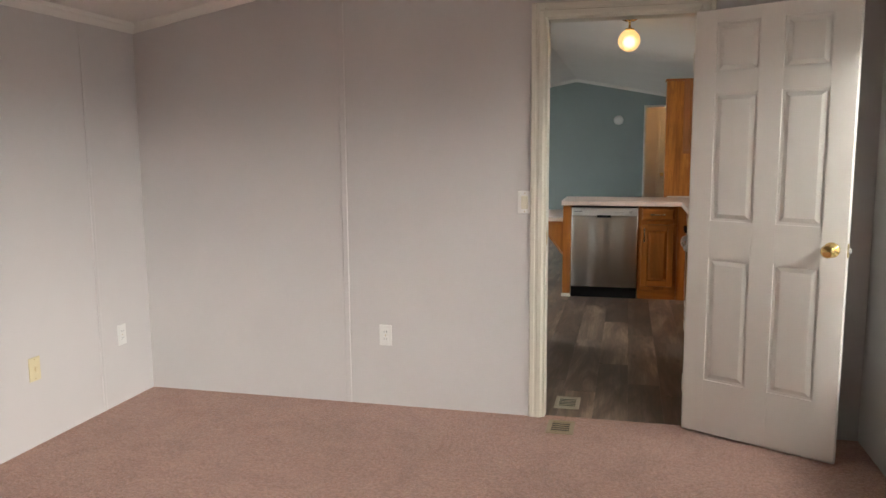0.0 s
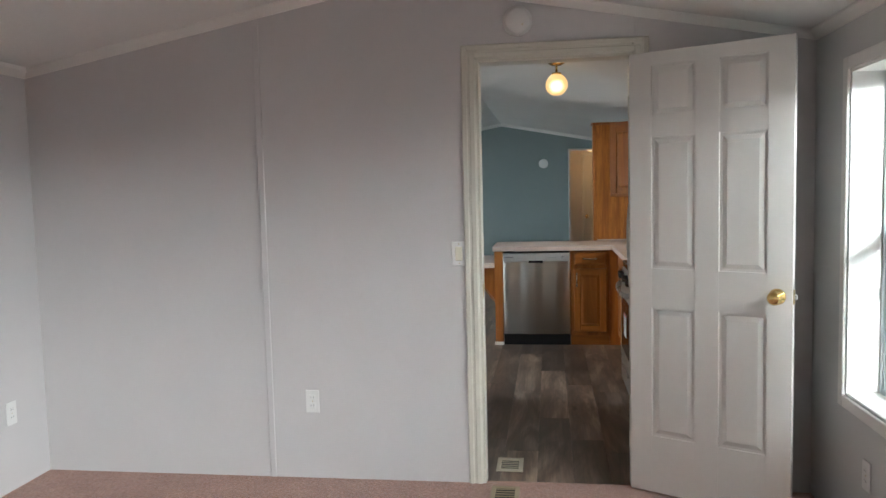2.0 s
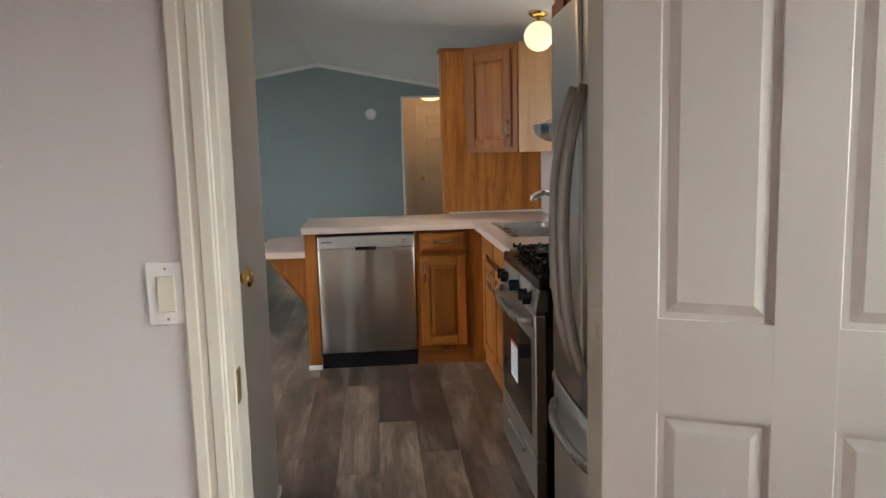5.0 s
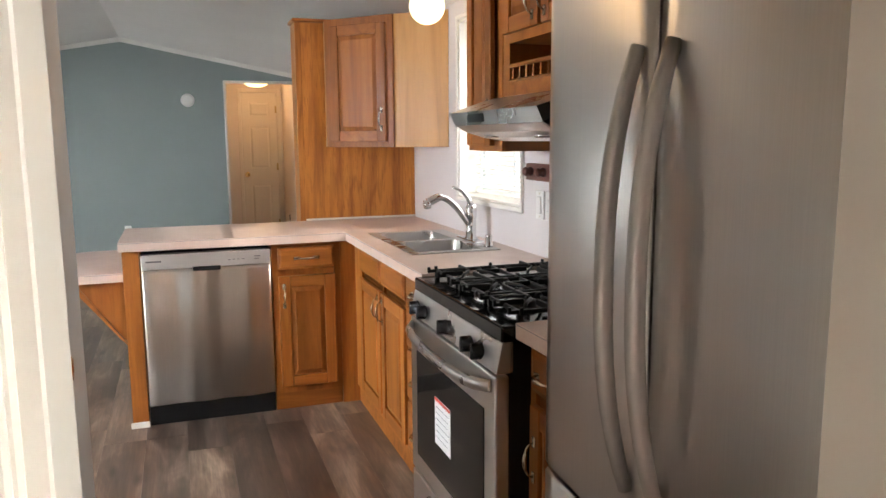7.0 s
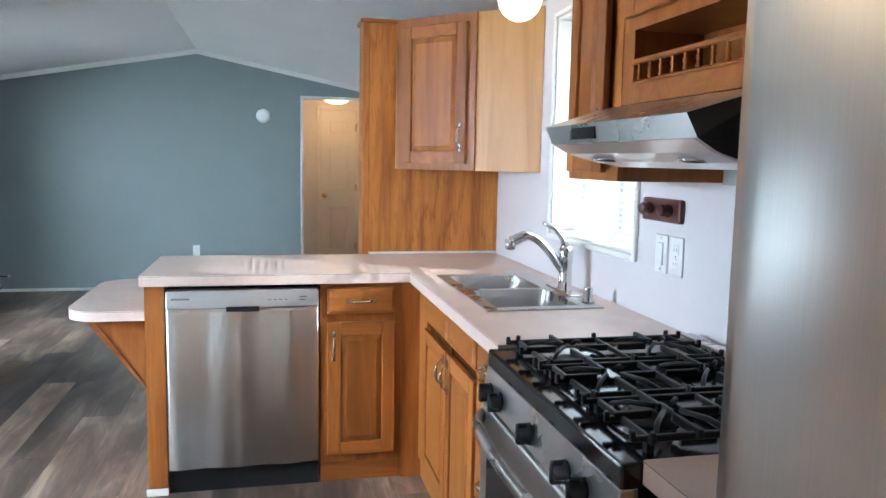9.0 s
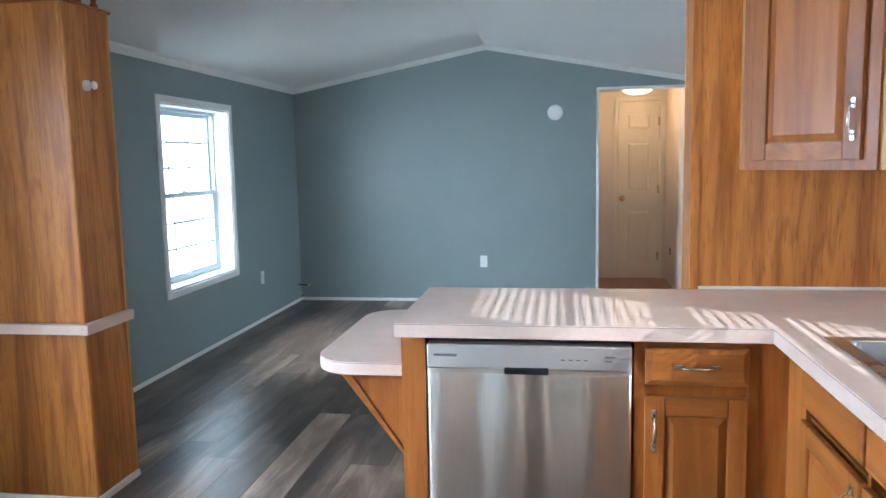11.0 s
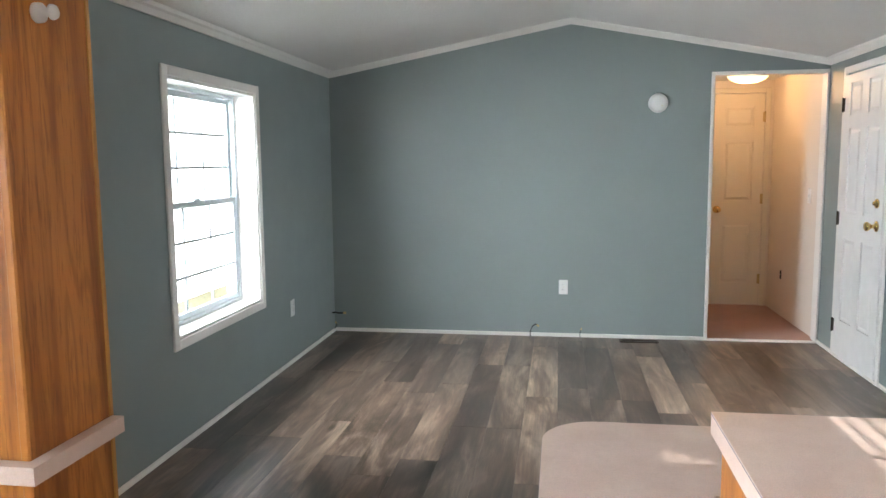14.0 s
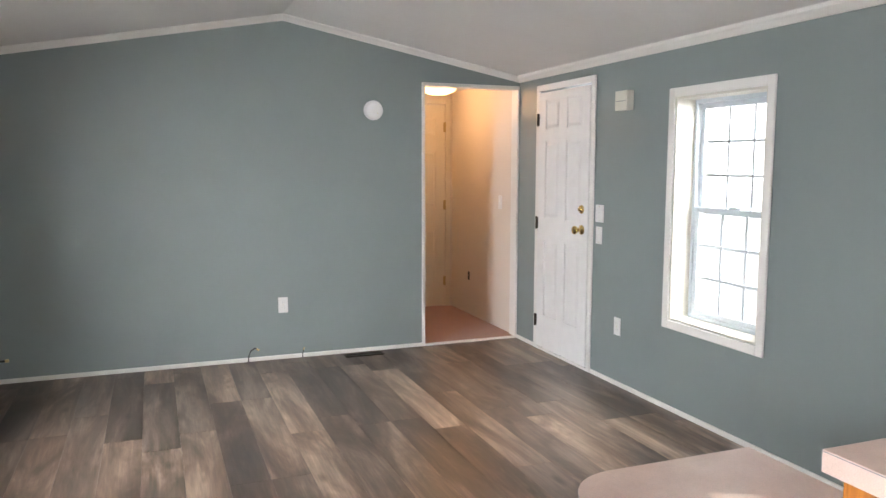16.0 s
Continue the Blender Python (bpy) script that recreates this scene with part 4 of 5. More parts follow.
# dishwasher
DW0, DW1 = -0.299, 0.306
dw = thing("dishwasher", "stainless steel dishwasher with a light control strip", "dishwasher", (0, 7.65, 0))
part("body", boxes((DW0 + 0.004, DW1 - 0.004, FY + 0.04, 7.91, 0.09, 0.855)), BLACK, dw)
bm = bmesh.new()
n = 60
ring = []
for k in range(n + 1):
    u = k / n
    x = DW0 + 0.003 + u * (DW1 - DW0 - 0.006)
    # Ripples shaped to split reflections into upright streaks.
    yf = FY - 0.012 - 0.006 * (1 - (2 * u - 1) ** 2) - 0.0056 * math.sin(u * 17 + 0.6) - 0.0007 * math.sin(u * 41)
    ring.append((x, yf))
prev = None
for x, yf in ring:
    a = [bm.verts.new((x, yf, 0.105)), bm.verts.new((x, yf, 0.757)), bm.verts.new((x, yf + 0.008, 0.769)), bm.verts.new((x, FY + 0.04, 0.769)), bm.verts.new((x, FY + 0.04, 0.105))]
    if prev:
        for i in range(5):
            f = bm.faces.new((prev[i], a[i], a[(i + 1) % 5], prev[(i + 1) % 5]))
            f.smooth = i == 0
    else:
        bm.faces.new(a)
    prev = a
bm.faces.new(prev[::-1])
part("front", bm, STEEL_LIFTED, dw)
strip = part("control_strip", boxes((DW0 + 0.003, DW1 - 0.003, FY - 0.02, FY + 0.04, 0.772, 0.845), bevel=0.005, seg=2), STEEL_LIGHT, dw)
# The grip's dark pocket is a raised black block, not a recess.
part("grip", boxes((-0.065, 0.065, FY - 0.0245, FY - 0.0165, 0.757, 0.778), bevel=0.003), BLACK, dw, "raised black block standing for the recessed grip")
part("badge", boxes((-0.275, -0.205, FY - 0.0212, FY - 0.0198, 0.808, 0.815)), INK, strip)
for k in range(4):
    part("mark", boxes((0.10 + 0.022 * k, 0.112 + 0.022 * k, FY - 0.0212, FY - 0.0198, 0.802, 0.805)), INK, strip)
for k in range(2):
    part("mark", boxes((0.225, 0.255 - 0.008 * k, FY - 0.0212, FY - 0.0198, 0.812 - 0.012 * k, 0.816 - 0.012 * k)), INK, strip)
part("toe_kick", boxes((DW0 + 0.002, DW1 - 0.002, FY + 0.01, FY + 0.03, 0.0, 0.10)), BLACK, dw)

# drawer base beside the dishwasher (front towards -y)
cab = thing("base_cabinet", "oak base cabinet with one drawer and one raised-panel door", "cabinet", (0.31, FY, 0))
carcass(cab, 0.345, 0.50, 0.09, CB)
dr = drawer_front(cab, 0.03, 0.315, 0.735, 0.845, 0.0)
pull(dr, 0.172, -0.019, 0.79, False)
d = raised_door("door", cab, 0.03, 0.315, 0.125, 0.70, 0.0)
pull(d, 0.055, -0.019, 0.60, True)
part("corner_stile", boxes((0.346, 0.44, 0.002, 0.02, 0.0, CB)), OAK_Z, cab, local=True)

# run along the right wall (fronts towards -x; local x runs towards the camera)
cab = thing("base_cabinet", "oak sink base cabinet with two raised-panel doors", "cabinet", (FX, 7.40, 0), -90)
carcass(cab, 0.97, 0.50, 0.09, CB - 0.002, box_top=0.70)
part("corner_filler", boxes((0.0302, 0.178, 0.0, 0.012, 0.12, CB - 0.032)), OAK_Z, cab, local=True)
part("mid_stile", boxes((0.585, 0.60, 0.0, 0.012, 0.12, CB - 0.032)), OAK_Z, cab, local=True)
for x0, x1, hx in ((0.19, 0.585, 0.555), (0.60, 0.965, 0.63)):
    f = drawer_front(cab, x0, x1, 0.735, 0.845, 0.0, OAK_Y)
    d = raised_door("door", cab, x0, x1, 0.125, 0.70, 0.0, OAK_Y)
    pull(d, hx, -0.019, 0.62, True)
cab = thing("base_cabinet", "narrow oak base cabinet with four drawers", "cabinet", (FX, 6.428, 0), -90)
carcass(cab, 0.35, 0.50, 0.09, CB - 0.002)
for z0, z1 in ((0.735, 0.845), (0.56, 0.72), (0.345, 0.545), (0.125, 0.33)):
    f = drawer_front(cab, 0.02, 0.33, z0, z1, 0.0, OAK_Y)
    pull(f, 0.175, -0.019, (z0 + z1) / 2, False)
cab = thing("base_cabinet", "narrow oak base cabinet between stove and refrigerator", "cabinet", (0.735, 5.312, 0), -90)
carcass(cab, 0.245, 0.48, 0.09, CB - 0.002)
f = drawer_front(cab, 0.03, 0.215, 0.735, 0.845, 0.0, OAK_Y)
pull(f, 0.122, -0.019, 0.79, False)
d = raised_door("door", cab, 0.03, 0.215, 0.125, 0.70, 0.0, OAK_Y)
pull(d, 0.06, -0.019, 0.56, True)

# double-bowl sink
sink = thing("sink", "stainless steel double-bowl kitchen sink", "sink", (0.97, 6.86, CT - 0.18))
x0, x1, y0, y1 = SINK
ym = 6.865
bm = bmesh.new()
def bowl(bm, xa, xb, ya, yb, depth):
    inset = 0.025
    o = [(xa, ya), (xb, ya), (xb, yb), (xa, yb)]
    i = [(xa + inset, ya + inset), (xb - inset, ya + inset), (xb - inset, yb - inset), (xa + inset, yb - inset)]
    vo = [bm.verts.new((x, y, CT + 0.004)) for x, y in o]
    vi = [bm.verts.new((x, y, CT - depth)) for x, y in i]
    for k in range(4):
        bm.faces.new((vo[k], vo[(k + 1) % 4], vi[(k + 1) % 4], vi[k]))
    bm.faces.new(vi)
    es = [e for e in bm.edges if all(v in vi for v in e.verts) or (any(v in vi for v in e.verts) and any(v in vo for v in e.verts))]
    bmesh.ops.bevel(bm, geom=es, offset=0.03, segments=4, affect="EDGES", profile=0.5)
bowl(bm, x0 + 0.03, x1 - 0.06, y0 + 0.03, ym - 0.012, 0.16)
part("basin", bm, STEEL_Y, sink)
bm = bmesh.new()
bowl(bm, x0 + 0.03, x1 - 0.06, ym + 0.012, y1 - 0.03, 0.16)
part("basin", bm, STEEL_Y, sink)
bm = boxes((x0 - 0.012, x0 + 0.03, y0 - 0.012, y1 + 0.012, CT + 0.0006, CT + 0.006), (x1 - 0.06, x1 + 0.012, y0 - 0.012, y1 + 0.012, CT + 0.0006, CT + 0.006),
           (x0 + 0.03, x1 - 0.06, y0 - 0.012, y0 + 0.03, CT + 0.0006, CT + 0.006), (x0 + 0.03, x1 - 0.06, y1 - 0.03, y1 + 0.012, CT + 0.0006, CT + 0.006), (x0 + 0.03, x1 - 0.06, ym - 0.012, ym + 0.012, CT + 0.0006, CT + 0.006), bevel=0.0015)
part("rim", bm, STEEL_Y, sink)
for yc in ((y0 + ym) / 2, (ym + y1) / 2):
    part("drain", lathe(bmesh.new(), [(0.0, 0.002), (0.03, 0.003), (0.042, 0.006), (0.044, 0.0), (0.0, -0.004)], ((x0 + x1) / 2, yc, CT - 0.16), "z", 20), CHROME, sink)
# tap
tap = thing("faucet", "chrome single-lever pull-out kitchen faucet", "faucet", (1.155, 6.80, CT + 0.006))
bx, by, bz = 1.155, 6.80, CT + 0.006
part("base", lathe(bmesh.new(), [(0.032, 0), (0.031, 0.008), (0.024, 0.014), (0.023, 0.10), (0.026, 0.105), (0.026, 0.15), (0.02, 0.162), (0, 0.165)], (bx, by, bz)), CHROME, tap)
path, rad = [], []
for k in range(15):
    u = k / 14
    path.append((bx - 0.012 - 0.19 * u, by + 0.03 * u, bz + 0.075 + 0.125 * math.sin(min(1.0, u * 1.12) * math.pi * 0.62) - 0.045 * max(0, u - 0.72)))
    rad.append(0.015 + 0.005 * (u > 0.7) - 0.001 * u)
part("spout", tube(bmesh.new(), path, rad, 14), CHROME, tap)
part("nozzle", lathe(bmesh.new(), [(0.019, 0.012), (0.019, -0.022), (0.013, -0.026), (0, -0.026)], (path[-1][0], path[-1][1], path[-1][2] - 0.004)), CHROME, tap)
part("lever", tube(bmesh.new(), [(bx, by, bz + 0.155), (bx - 0.014, by + 0.003, bz + 0.192), (bx - 0.042, by + 0.008, bz + 0.226), (bx - 0.085, by + 0.014, bz + 0.246)], [0.016, 0.0115, 0.009, 0.007], 10), CHROME, tap)
part("deck_plate", boxes((bx - 0.028, bx + 0.028, by - 0.12, by + 0.12, bz - 0.001, bz + 0.005), bevel=0.002), CHROME, tap)
soap = thing("soap_dispenser", "small chrome soap dispenser beside the faucet", "dispenser", (1.15, 6.58, CT + 0.006))
part("cap", lathe(bmesh.new(), [(0.02, 0), (0.02, 0.004), (0.015, 0.008), (0.015, 0.045), (0.013, 0.05), (0, 0.05)], (1.15, 6.58, CT + 0.006), "z", 18), CHROME, soap)

# stove
SX = 0.648
stove = thing("stove", "stainless steel gas range with black cast iron grates", "stove", (0.96, 5.695, 0))
part("body", boxes((SX + 0.03, XR - 0.02, ST0, ST1, 0.03, 0.857)), BLACK, stove, "black enamel sides")
part("cooktop", boxes((SX + 0.005, XR - 0.02, ST0, ST1, 0.857, 0.902), bevel=0.006, seg=2), COOKTOP, stove)
part("backguard", boxes((XR - 0.06, XR - 0.02, ST0, ST1, 0.9025, 0.925), bevel=0.003), STEEL_Y, stove)
bm = bmesh.new()
hexa(bm, [(SX - 0.012, ST0, 0.775), (SX + 0.04, ST0, 0.775), (SX + 0.04, ST1, 0.775), (SX - 0.012, ST1, 0.775), (SX + 0.006, ST0, 0.859), (SX + 0.04, ST0, 0.859), (SX + 0.04, ST1, 0.859), (SX + 0.006, ST1, 0.859)])
bmesh.ops.bevel(bm, geom=list(bm.edges), offset=0.003, segments=1, affect="EDGES")
panel = part("control_panel", bm, STEEL_Y, stove)
for yy in (6.005, 5.925, 5.715, 5.515, 5.435):
    kb = lathe(bmesh.new(), [(0.024, 0), (0.023, 0.008), (0.018, 0.012), (0.017, 0.028), (0.0, 0.03)], (SX - 0.004, yy, 0.808), "-x", 20)
    box(kb, SX - 0.036, SX - 0.012, yy - 0.007, yy + 0.007, 0.786, 0.831, bevel=0.003)
    part("knob", kb, BLACK, panel, "black control knob")
dr = part("oven_door", boxes((SX - 0.012, SX + 0.03, ST0 + 0.004, ST1 - 0.004, 0.215, 0.767), bevel=0.006, seg=2), STEEL, stove)
part("oven_window", boxes((SX - 0.0145, SX - 0.011, ST0 + 0.075, ST1 - 0.075, 0.285, 0.66), bevel=0.001), OVEN_GLASS, dr)
path = []
for k in range(17):
    u = -1 + k / 8
    path.append((SX - 0.016 - 0.036 * (1 - u ** 4) ** 0.5 if abs(u) < 1 else SX - 0.014, (ST0 + ST1) / 2 + u * 0.35, 0.738 - 0.02 * (1 - u * u)))
part("handle", tube(bmesh.new(), path, 0.012, 12, squash=1.5), STEEL_Y, dr, "bowed stainless bar handle")
lab = part("sticker", boxes((SX - 0.0158, SX - 0.0148, 5.655, 5.80, 0.405, 0.56)), PAPER, dr, "white paper energy label")
part("band", boxes((SX - 0.0168, SX - 0.016, 5.655, 5.80, 0.55, 0.56)), RED, dr, "red band on the label")
for k in range(6):
    part("print", boxes((SX - 0.0166, SX - 0.016, 5.668 + 0.006 * (k % 3), 5.787, 0.53 - 0.02 * k, 0.532 - 0.02 * k)), INK, dr)
dr = part("bottom_drawer", boxes((SX - 0.010, SX + 0.03, ST0 + 0.004, ST1 - 0.004, 0.045, 0.205), bevel=0.005, seg=2), STEEL, stove)
part("drawer_grip", boxes((SX - 0.024, SX - 0.009, ST0 + 0.2, ST1 - 0.2, 0.165, 0.185), bevel=0.004), STEEL_Y, dr)


def burner(bm, x, y, r):
    lathe(bm, [(r * 1.4, 0.9025), (r * 1.4, 0.906), (r, 0.908), (r, 0.918), (r * 0.85, 0.922), (0, 0.923)], (x, y, 0), "z", 22)


for x, y, r in ((0.81, 5.515, 0.042), (0.81, 5.875, 0.05), (1.06, 5.515, 0.036), (1.06, 5.875, 0.036), (0.935, 5.695, 0.04)):
    bm = bmesh.new()
    burner(bm, x, y, r)
    part("burner", bm, BLACK_MATT, stove)
for ya, yb in ((ST0 + 0.03, 5.57), (5.58, 5.81), (5.82, ST1 - 0.03)):
    bm = bmesh.new()
    xa, xb = SX + 0.045, XR - 0.085
    z0, z1 = 0.919, 0.932
    for yy in (ya + 0.012, yb - 0.012):
        box(bm, xa + 0.02, xb - 0.02, yy - 0.005, yy + 0.005, z0, z1, bevel=0.002)
    yc = (ya + yb) / 2
    for xx in (xa + 0.03, (xa + xb) / 2, xb - 0.03):
        box(bm, xx - 0.005, xx + 0.005, ya, yb, z0, z1 - 0.001, bevel=0.002)
        for yy in (ya, yb):
            box(bm, xx - 0.005, xx + 0.005, yy - 0.005, yy + 0.005, z0, z1 + 0.009, bevel=0.002)
    for xc in ((xa * 3 + xb) / 4, (xa + 3 * xb) / 4):
        for k in range(4):
            a = radians(45 + 90 * k)
            tube(bm, [(xc + 0.022 * math.cos(a), yc + 0.022 * math.sin(a), z1 + 0.008), (xc + 0.07 * math.cos(a), yc + 0.08 * math.sin(a), z1 + 0.004), (xc + 0.10 * math.cos(a), yc + 0.125 * math.sin(a), z0 + 0.004)], 0.0052, 6)
        for ya2, yb2 in ((ya - 0.004, ya + 0.085), (yb - 0.085, yb + 0.004)):
            box(bm, xc - 0.005, xc + 0.005, ya2, yb2, z0 + 0.004, z1 + 0.008, bevel=0.002)
        for xs in (xc - 0.105, xc + 0.105):
            box(bm, min(xc, xs) + 0.03 * (xs > xc), max(xc, xs) - 0.03 * (xs < xc), yc - 0.005, yc + 0.005, z0 + 0.004, z1 + 0.007, bevel=0.002)
    for xx in (xa + 0.03, xb - 0.03):
        for yy in (ya + 0.012, yb - 0.012):
            box(bm, xx - 0.007, xx + 0.007, yy - 0.007, yy + 0.007, 0.9025, z0 + 0.004)
    for xx, s in ((xa, 1), (xb, -1)):
        for yy in (ya + 0.012, yc, yb - 0.012):
            box(bm, min(xx, xx + s * 0.03), max(xx, xx + s * 0.03), yy - 0.005, yy + 0.005, z0 + 0.002, z1, bevel=0.002)
            box(bm, xx - 0.005, xx + 0.005, yy - 0.005, yy + 0.005, z0 + 0.002, z1 + 0.009, bevel=0.002)
    part("grate", bm, BLACK_MATT, stove, "black cast iron grate")

# refrigerator
RY0, RY1, RFX = 4.235, 5.04, 0.633
fridge = thing("refrigerator", "stainless steel french-door refrigerator with bowed bar handles", "refrigerator", (0.95, 4.64, 0))
part("cabinet", boxes((RFX + 0.05, XR - 0.02, RY0 + 0.006, RY1 - 0.006, 0.03, 1.755), bevel=0.004), STEEL_DARK, fridge)


def bowed_front(y0, y1, z0, z1, x, bulge, back):
    """A door skin, bowed outwards across the whole refrigerator's width."""
    bm = bmesh.new()
    prev = None
    n = 14
    for k in range(n + 1):
        y = y0 + (y1 - y0) * k / n
        u = (y - RY0) / (RY1 - RY0) * 2 - 1
        e = min(y - y0, y1 - y)
        xf = x - bulge * (1 - u * u) + (0.006 * (1 - e / 0.012) ** 2 if e < 0.012 else 0)
        a = [bm.verts.new((xf + 0.006, y, z0)), bm.verts.new((xf, y, z0 + 0.008)), bm.verts.new((xf, y, z1 - 0.008)), bm.verts.new((xf + 0.006, y, z1)), bm.verts.new((back, y, z1)), bm.verts.new((back, y, z0))]
        if prev:
            for i in range(6):
                f = bm.faces.new((prev[i], a[i], a[(i + 1) % 6], prev[(i + 1) % 6]))
                f.smooth = i in (0, 1, 2)
        else:
            bm.faces.new(a)
        prev = a
    bm.faces.new(prev[::-1])
    return bm


RC = (RY0 + RY1) / 2
for ya, yb, hy in ((RY0, RC - 0.003, RC - 0.05), (RC + 0.003, RY1, RC + 0.045)):
    d = part("door", bowed_front(ya, yb, 0.655, 1.765, RFX, 0.016, RFX + 0.048), STEEL, fridge)
    path, rad = [], []
    for k in range(21):
        u = -1 + k / 10
        path.append((RFX - 0.020 - 0.055 * (1 - abs(u) ** 2.4), hy, 1.145 + u * 0.385))
        rad.append(0.0165 - 0.0035 * abs(u) ** 3)
    hb = tube(bmesh.new(), path, rad, 12)
    for s in (-1, 1):
        tube(hb, [(RFX - 0.012, hy, 1.145 + s * 0.37), (RFX - 0.026, hy, 1.145 + s * 0.372)], 0.012, 10)
    part("handle", hb, STEEL_SATIN, d, "bowed satin steel bar handle")
d = part("freezer_drawer", bowed_front(RY0, RY1, 0.06, 0.645, RFX, 0.016, RFX + 0.048), STEEL, fridge)
path = [(RFX - 0.014 - 0.05 * (1 - abs(-1 + k / 8) ** 2.4), RC + (-1 + k / 8) * 0.31, 0.575) for k in range(17)]
part("handle", tube(bmesh.new(), path, 0.015, 12), STEEL_Y, d, "bowed satin steel bar handle")
part("foot_grille", boxes((RFX + 0.02, RFX + 0.05, RY0 + 0.01, RY1 - 0.01, 0.0, 0.055)), BLACK, fridge)

# wood-panelled partition behind the sink corner
part_w = thing("partition", "oak-panelled half partition with a capped top", "partition", (0.9, YP, 0))
part("panelling", boxes((0.585, XR - 0.002, 7.968, 7.985, CT + 0.004, 2.03)), OAK_PANEL, part_w)
part("core", boxes((0.575, XR - 0.002, 7.985, YP + 0.1, 0.0, 2.03)), WALL_SAGE, part_w, "sage painted living room side")
part("end_board", boxes((0.553, 0.585, 7.962, YP + 0.105, 0.0, 2.03), bevel=0.002), OAK_PANEL, part_w)
part("cap", boxes((0.54, XR - 0.002, 7.95, YP + 0.115, 2.03, 2.05), bevel=0.004), OAK_X, part_w)
part("bead", boxes((0.585, XR - 0.003, 7.958, 7.968, CT + 0.001, CT + 0.012), bevel=0.003), TRIM, part_w)

# diagonal wall cabinet in the corner
uc = thing("wall_cabinet", "oak diagonal corner wall cabinet with one raised-panel door", "cabinet", (1.0, 7.75, 1.335))
UZ0, UZ1 = 1.335, 2.035
bm = bmesh.new()
poly = [(0.715, 7.966), (0.715, 7.90), (1.015, 7.565), (XR - 0.003, 7.35), (XR - 0.003, 7.966)]
lo = [bm.verts.new((x, y, UZ0)) for x, y in poly]
hi = [bm.verts.new((x, y, UZ1)) for x, y in poly]
bm.faces.new(hi)
bm.faces.new(lo[::-1])
for i in range(5):
    bm.faces.new((lo[i], lo[(i + 1) % 5], hi[(i + 1) % 5], hi[i]))
# Paler oak than the door: the side's lit look is in the colour.
part("body", bm, OAK_PALE, uc)
diag = math.degrees(math.atan2(7.565 - 7.90, 1.015 - 0.715))
face = thing("placeholder", "", "", (0.715, 7.90, 0), diag)
W = (Vector((1.015, 7.565)) - Vector((0.715, 7.90))).length


def place_local(ob_list, parent, m):
    """Hang parts made in a turned frame under their thing."""
    for o in ob_list:
        o.parent = parent
        o.matrix_basis = pose(*(-ORIGIN[parent.name])) @ m


m = pose(0.715, 7.90, 0, 0, 0, diag)
fb = part("face_frame", bar_frame(0, W, UZ0, UZ1, 0.05, -0.012, 0), OAK_Z, face, local=True)
d = raised_door("door", face, 0.045, W - 0.04, UZ0 + 0.03, UZ1 - 0.04, -0.012)
pull(d, W - 0.065, -0.031, UZ0 + 0.15, True)
place_local([fb, d], uc, m)
bpy.data.objects.remove(face)
del diag

# wall cabinets over the stove
uc = thing("wall_cabinet", "tall narrow oak wall cabinet beside the kitchen window", "cabinet", (0.95, 6.30, 1.335), -90)
carcass(uc, 0.31, XR - 0.952, 0.0, 0.72, False)
d = raised_door("door", uc, 0.02, 0.245, 0.02, 0.69, 0.0, OAK_Y, 0.05)
pull(d, 0.225, -0.019, 0.12, True)
uc = thing("wall_cabinet", "oak wall cabinet with a spindle-railed niche over the hood", "cabinet", (0.95, 5.985, 1.52), -90)
part("body", boxes((0, 0.6, 0.0, XR - 0.952, 0.17, 0.535)), OAK_Z, uc, local=True)
part("niche_back", boxes((0, 0.6, 0.18, XR - 0.952, 0.0, 0.1698)), OAK_Z, uc, local=True)
for xa, xb in ((0, 0.055), (0.57, 0.6)):
    part("niche_side", boxes((xa, xb, 0, 0.1798, 0, 0.1698)), OAK_Z, uc, local=True)
part("niche_floor", boxes((0.0552, 0.5698, 0, 0.1798, 0, 0.045)), OAK_X, uc, local=True)
for x0, x1, hx in ((0.03, 0.29, 0.26), (0.31, 0.57, 0.34)):
    d = raised_door("door", uc, x0, x1, 0.20, 0.52, 0.0, OAK_Y, 0.05)
    pull(d, hx, -0.019, 0.28, True)
part("gallery_rail", boxes((0.055, 0.57, -0.008, 0.008, 0.09, 0.102), (0.055, 0.57, -0.008, 0.008, 0.045, 0.052), bevel=0.003), OAK_X, uc, local=True)
for k in range(10):
    part("spindle", lathe(bmesh.new(), [(0.004, 0.052), (0.007, 0.058), (0.003, 0.064), (0.0065, 0.074), (0.003, 0.082), (0.006, 0.088), (0.004, 0.09)], (0.085 + 0.05 * k, 0, 0), "z", 10), OAK_Z, uc, local=True)

# range hood
hood = thing("range_hood", "stainless steel under-cabinet range hood", "range hood", (1.0, 5.7, 1.40))
SECTION = [(XR - 0.003, 1.518, 5.36, 5.97), (0.948, 1.518, 5.36, 6.09), (0.80, 1.467, 5.43, 6.105), (0.805, 1.424, 5.40, 6.065),
           (0.835, 1.402, 5.39, 6.04), (0.885, 1.384, 5.38, 6.01), (0.948, 1.372, 5.37, 5.985), (XR - 0.003, 1.372, 5.36, 5.97)]


def hood_skin(rows, ends):
    """A band that follows the hood's section, each line of it with its own near and far end."""
    bm = bmesh.new()
    near = [bm.verts.new((x, a, z)) for x, z, a, b in rows]
    far = [bm.verts.new((x, b, z)) for x, z, a, b in rows]
    for k in range(len(rows) - 1):
        bm.faces.new((near[k], near[k + 1], far[k + 1], far[k]))
    if ends:
        bm.faces.new(far)
    return bm


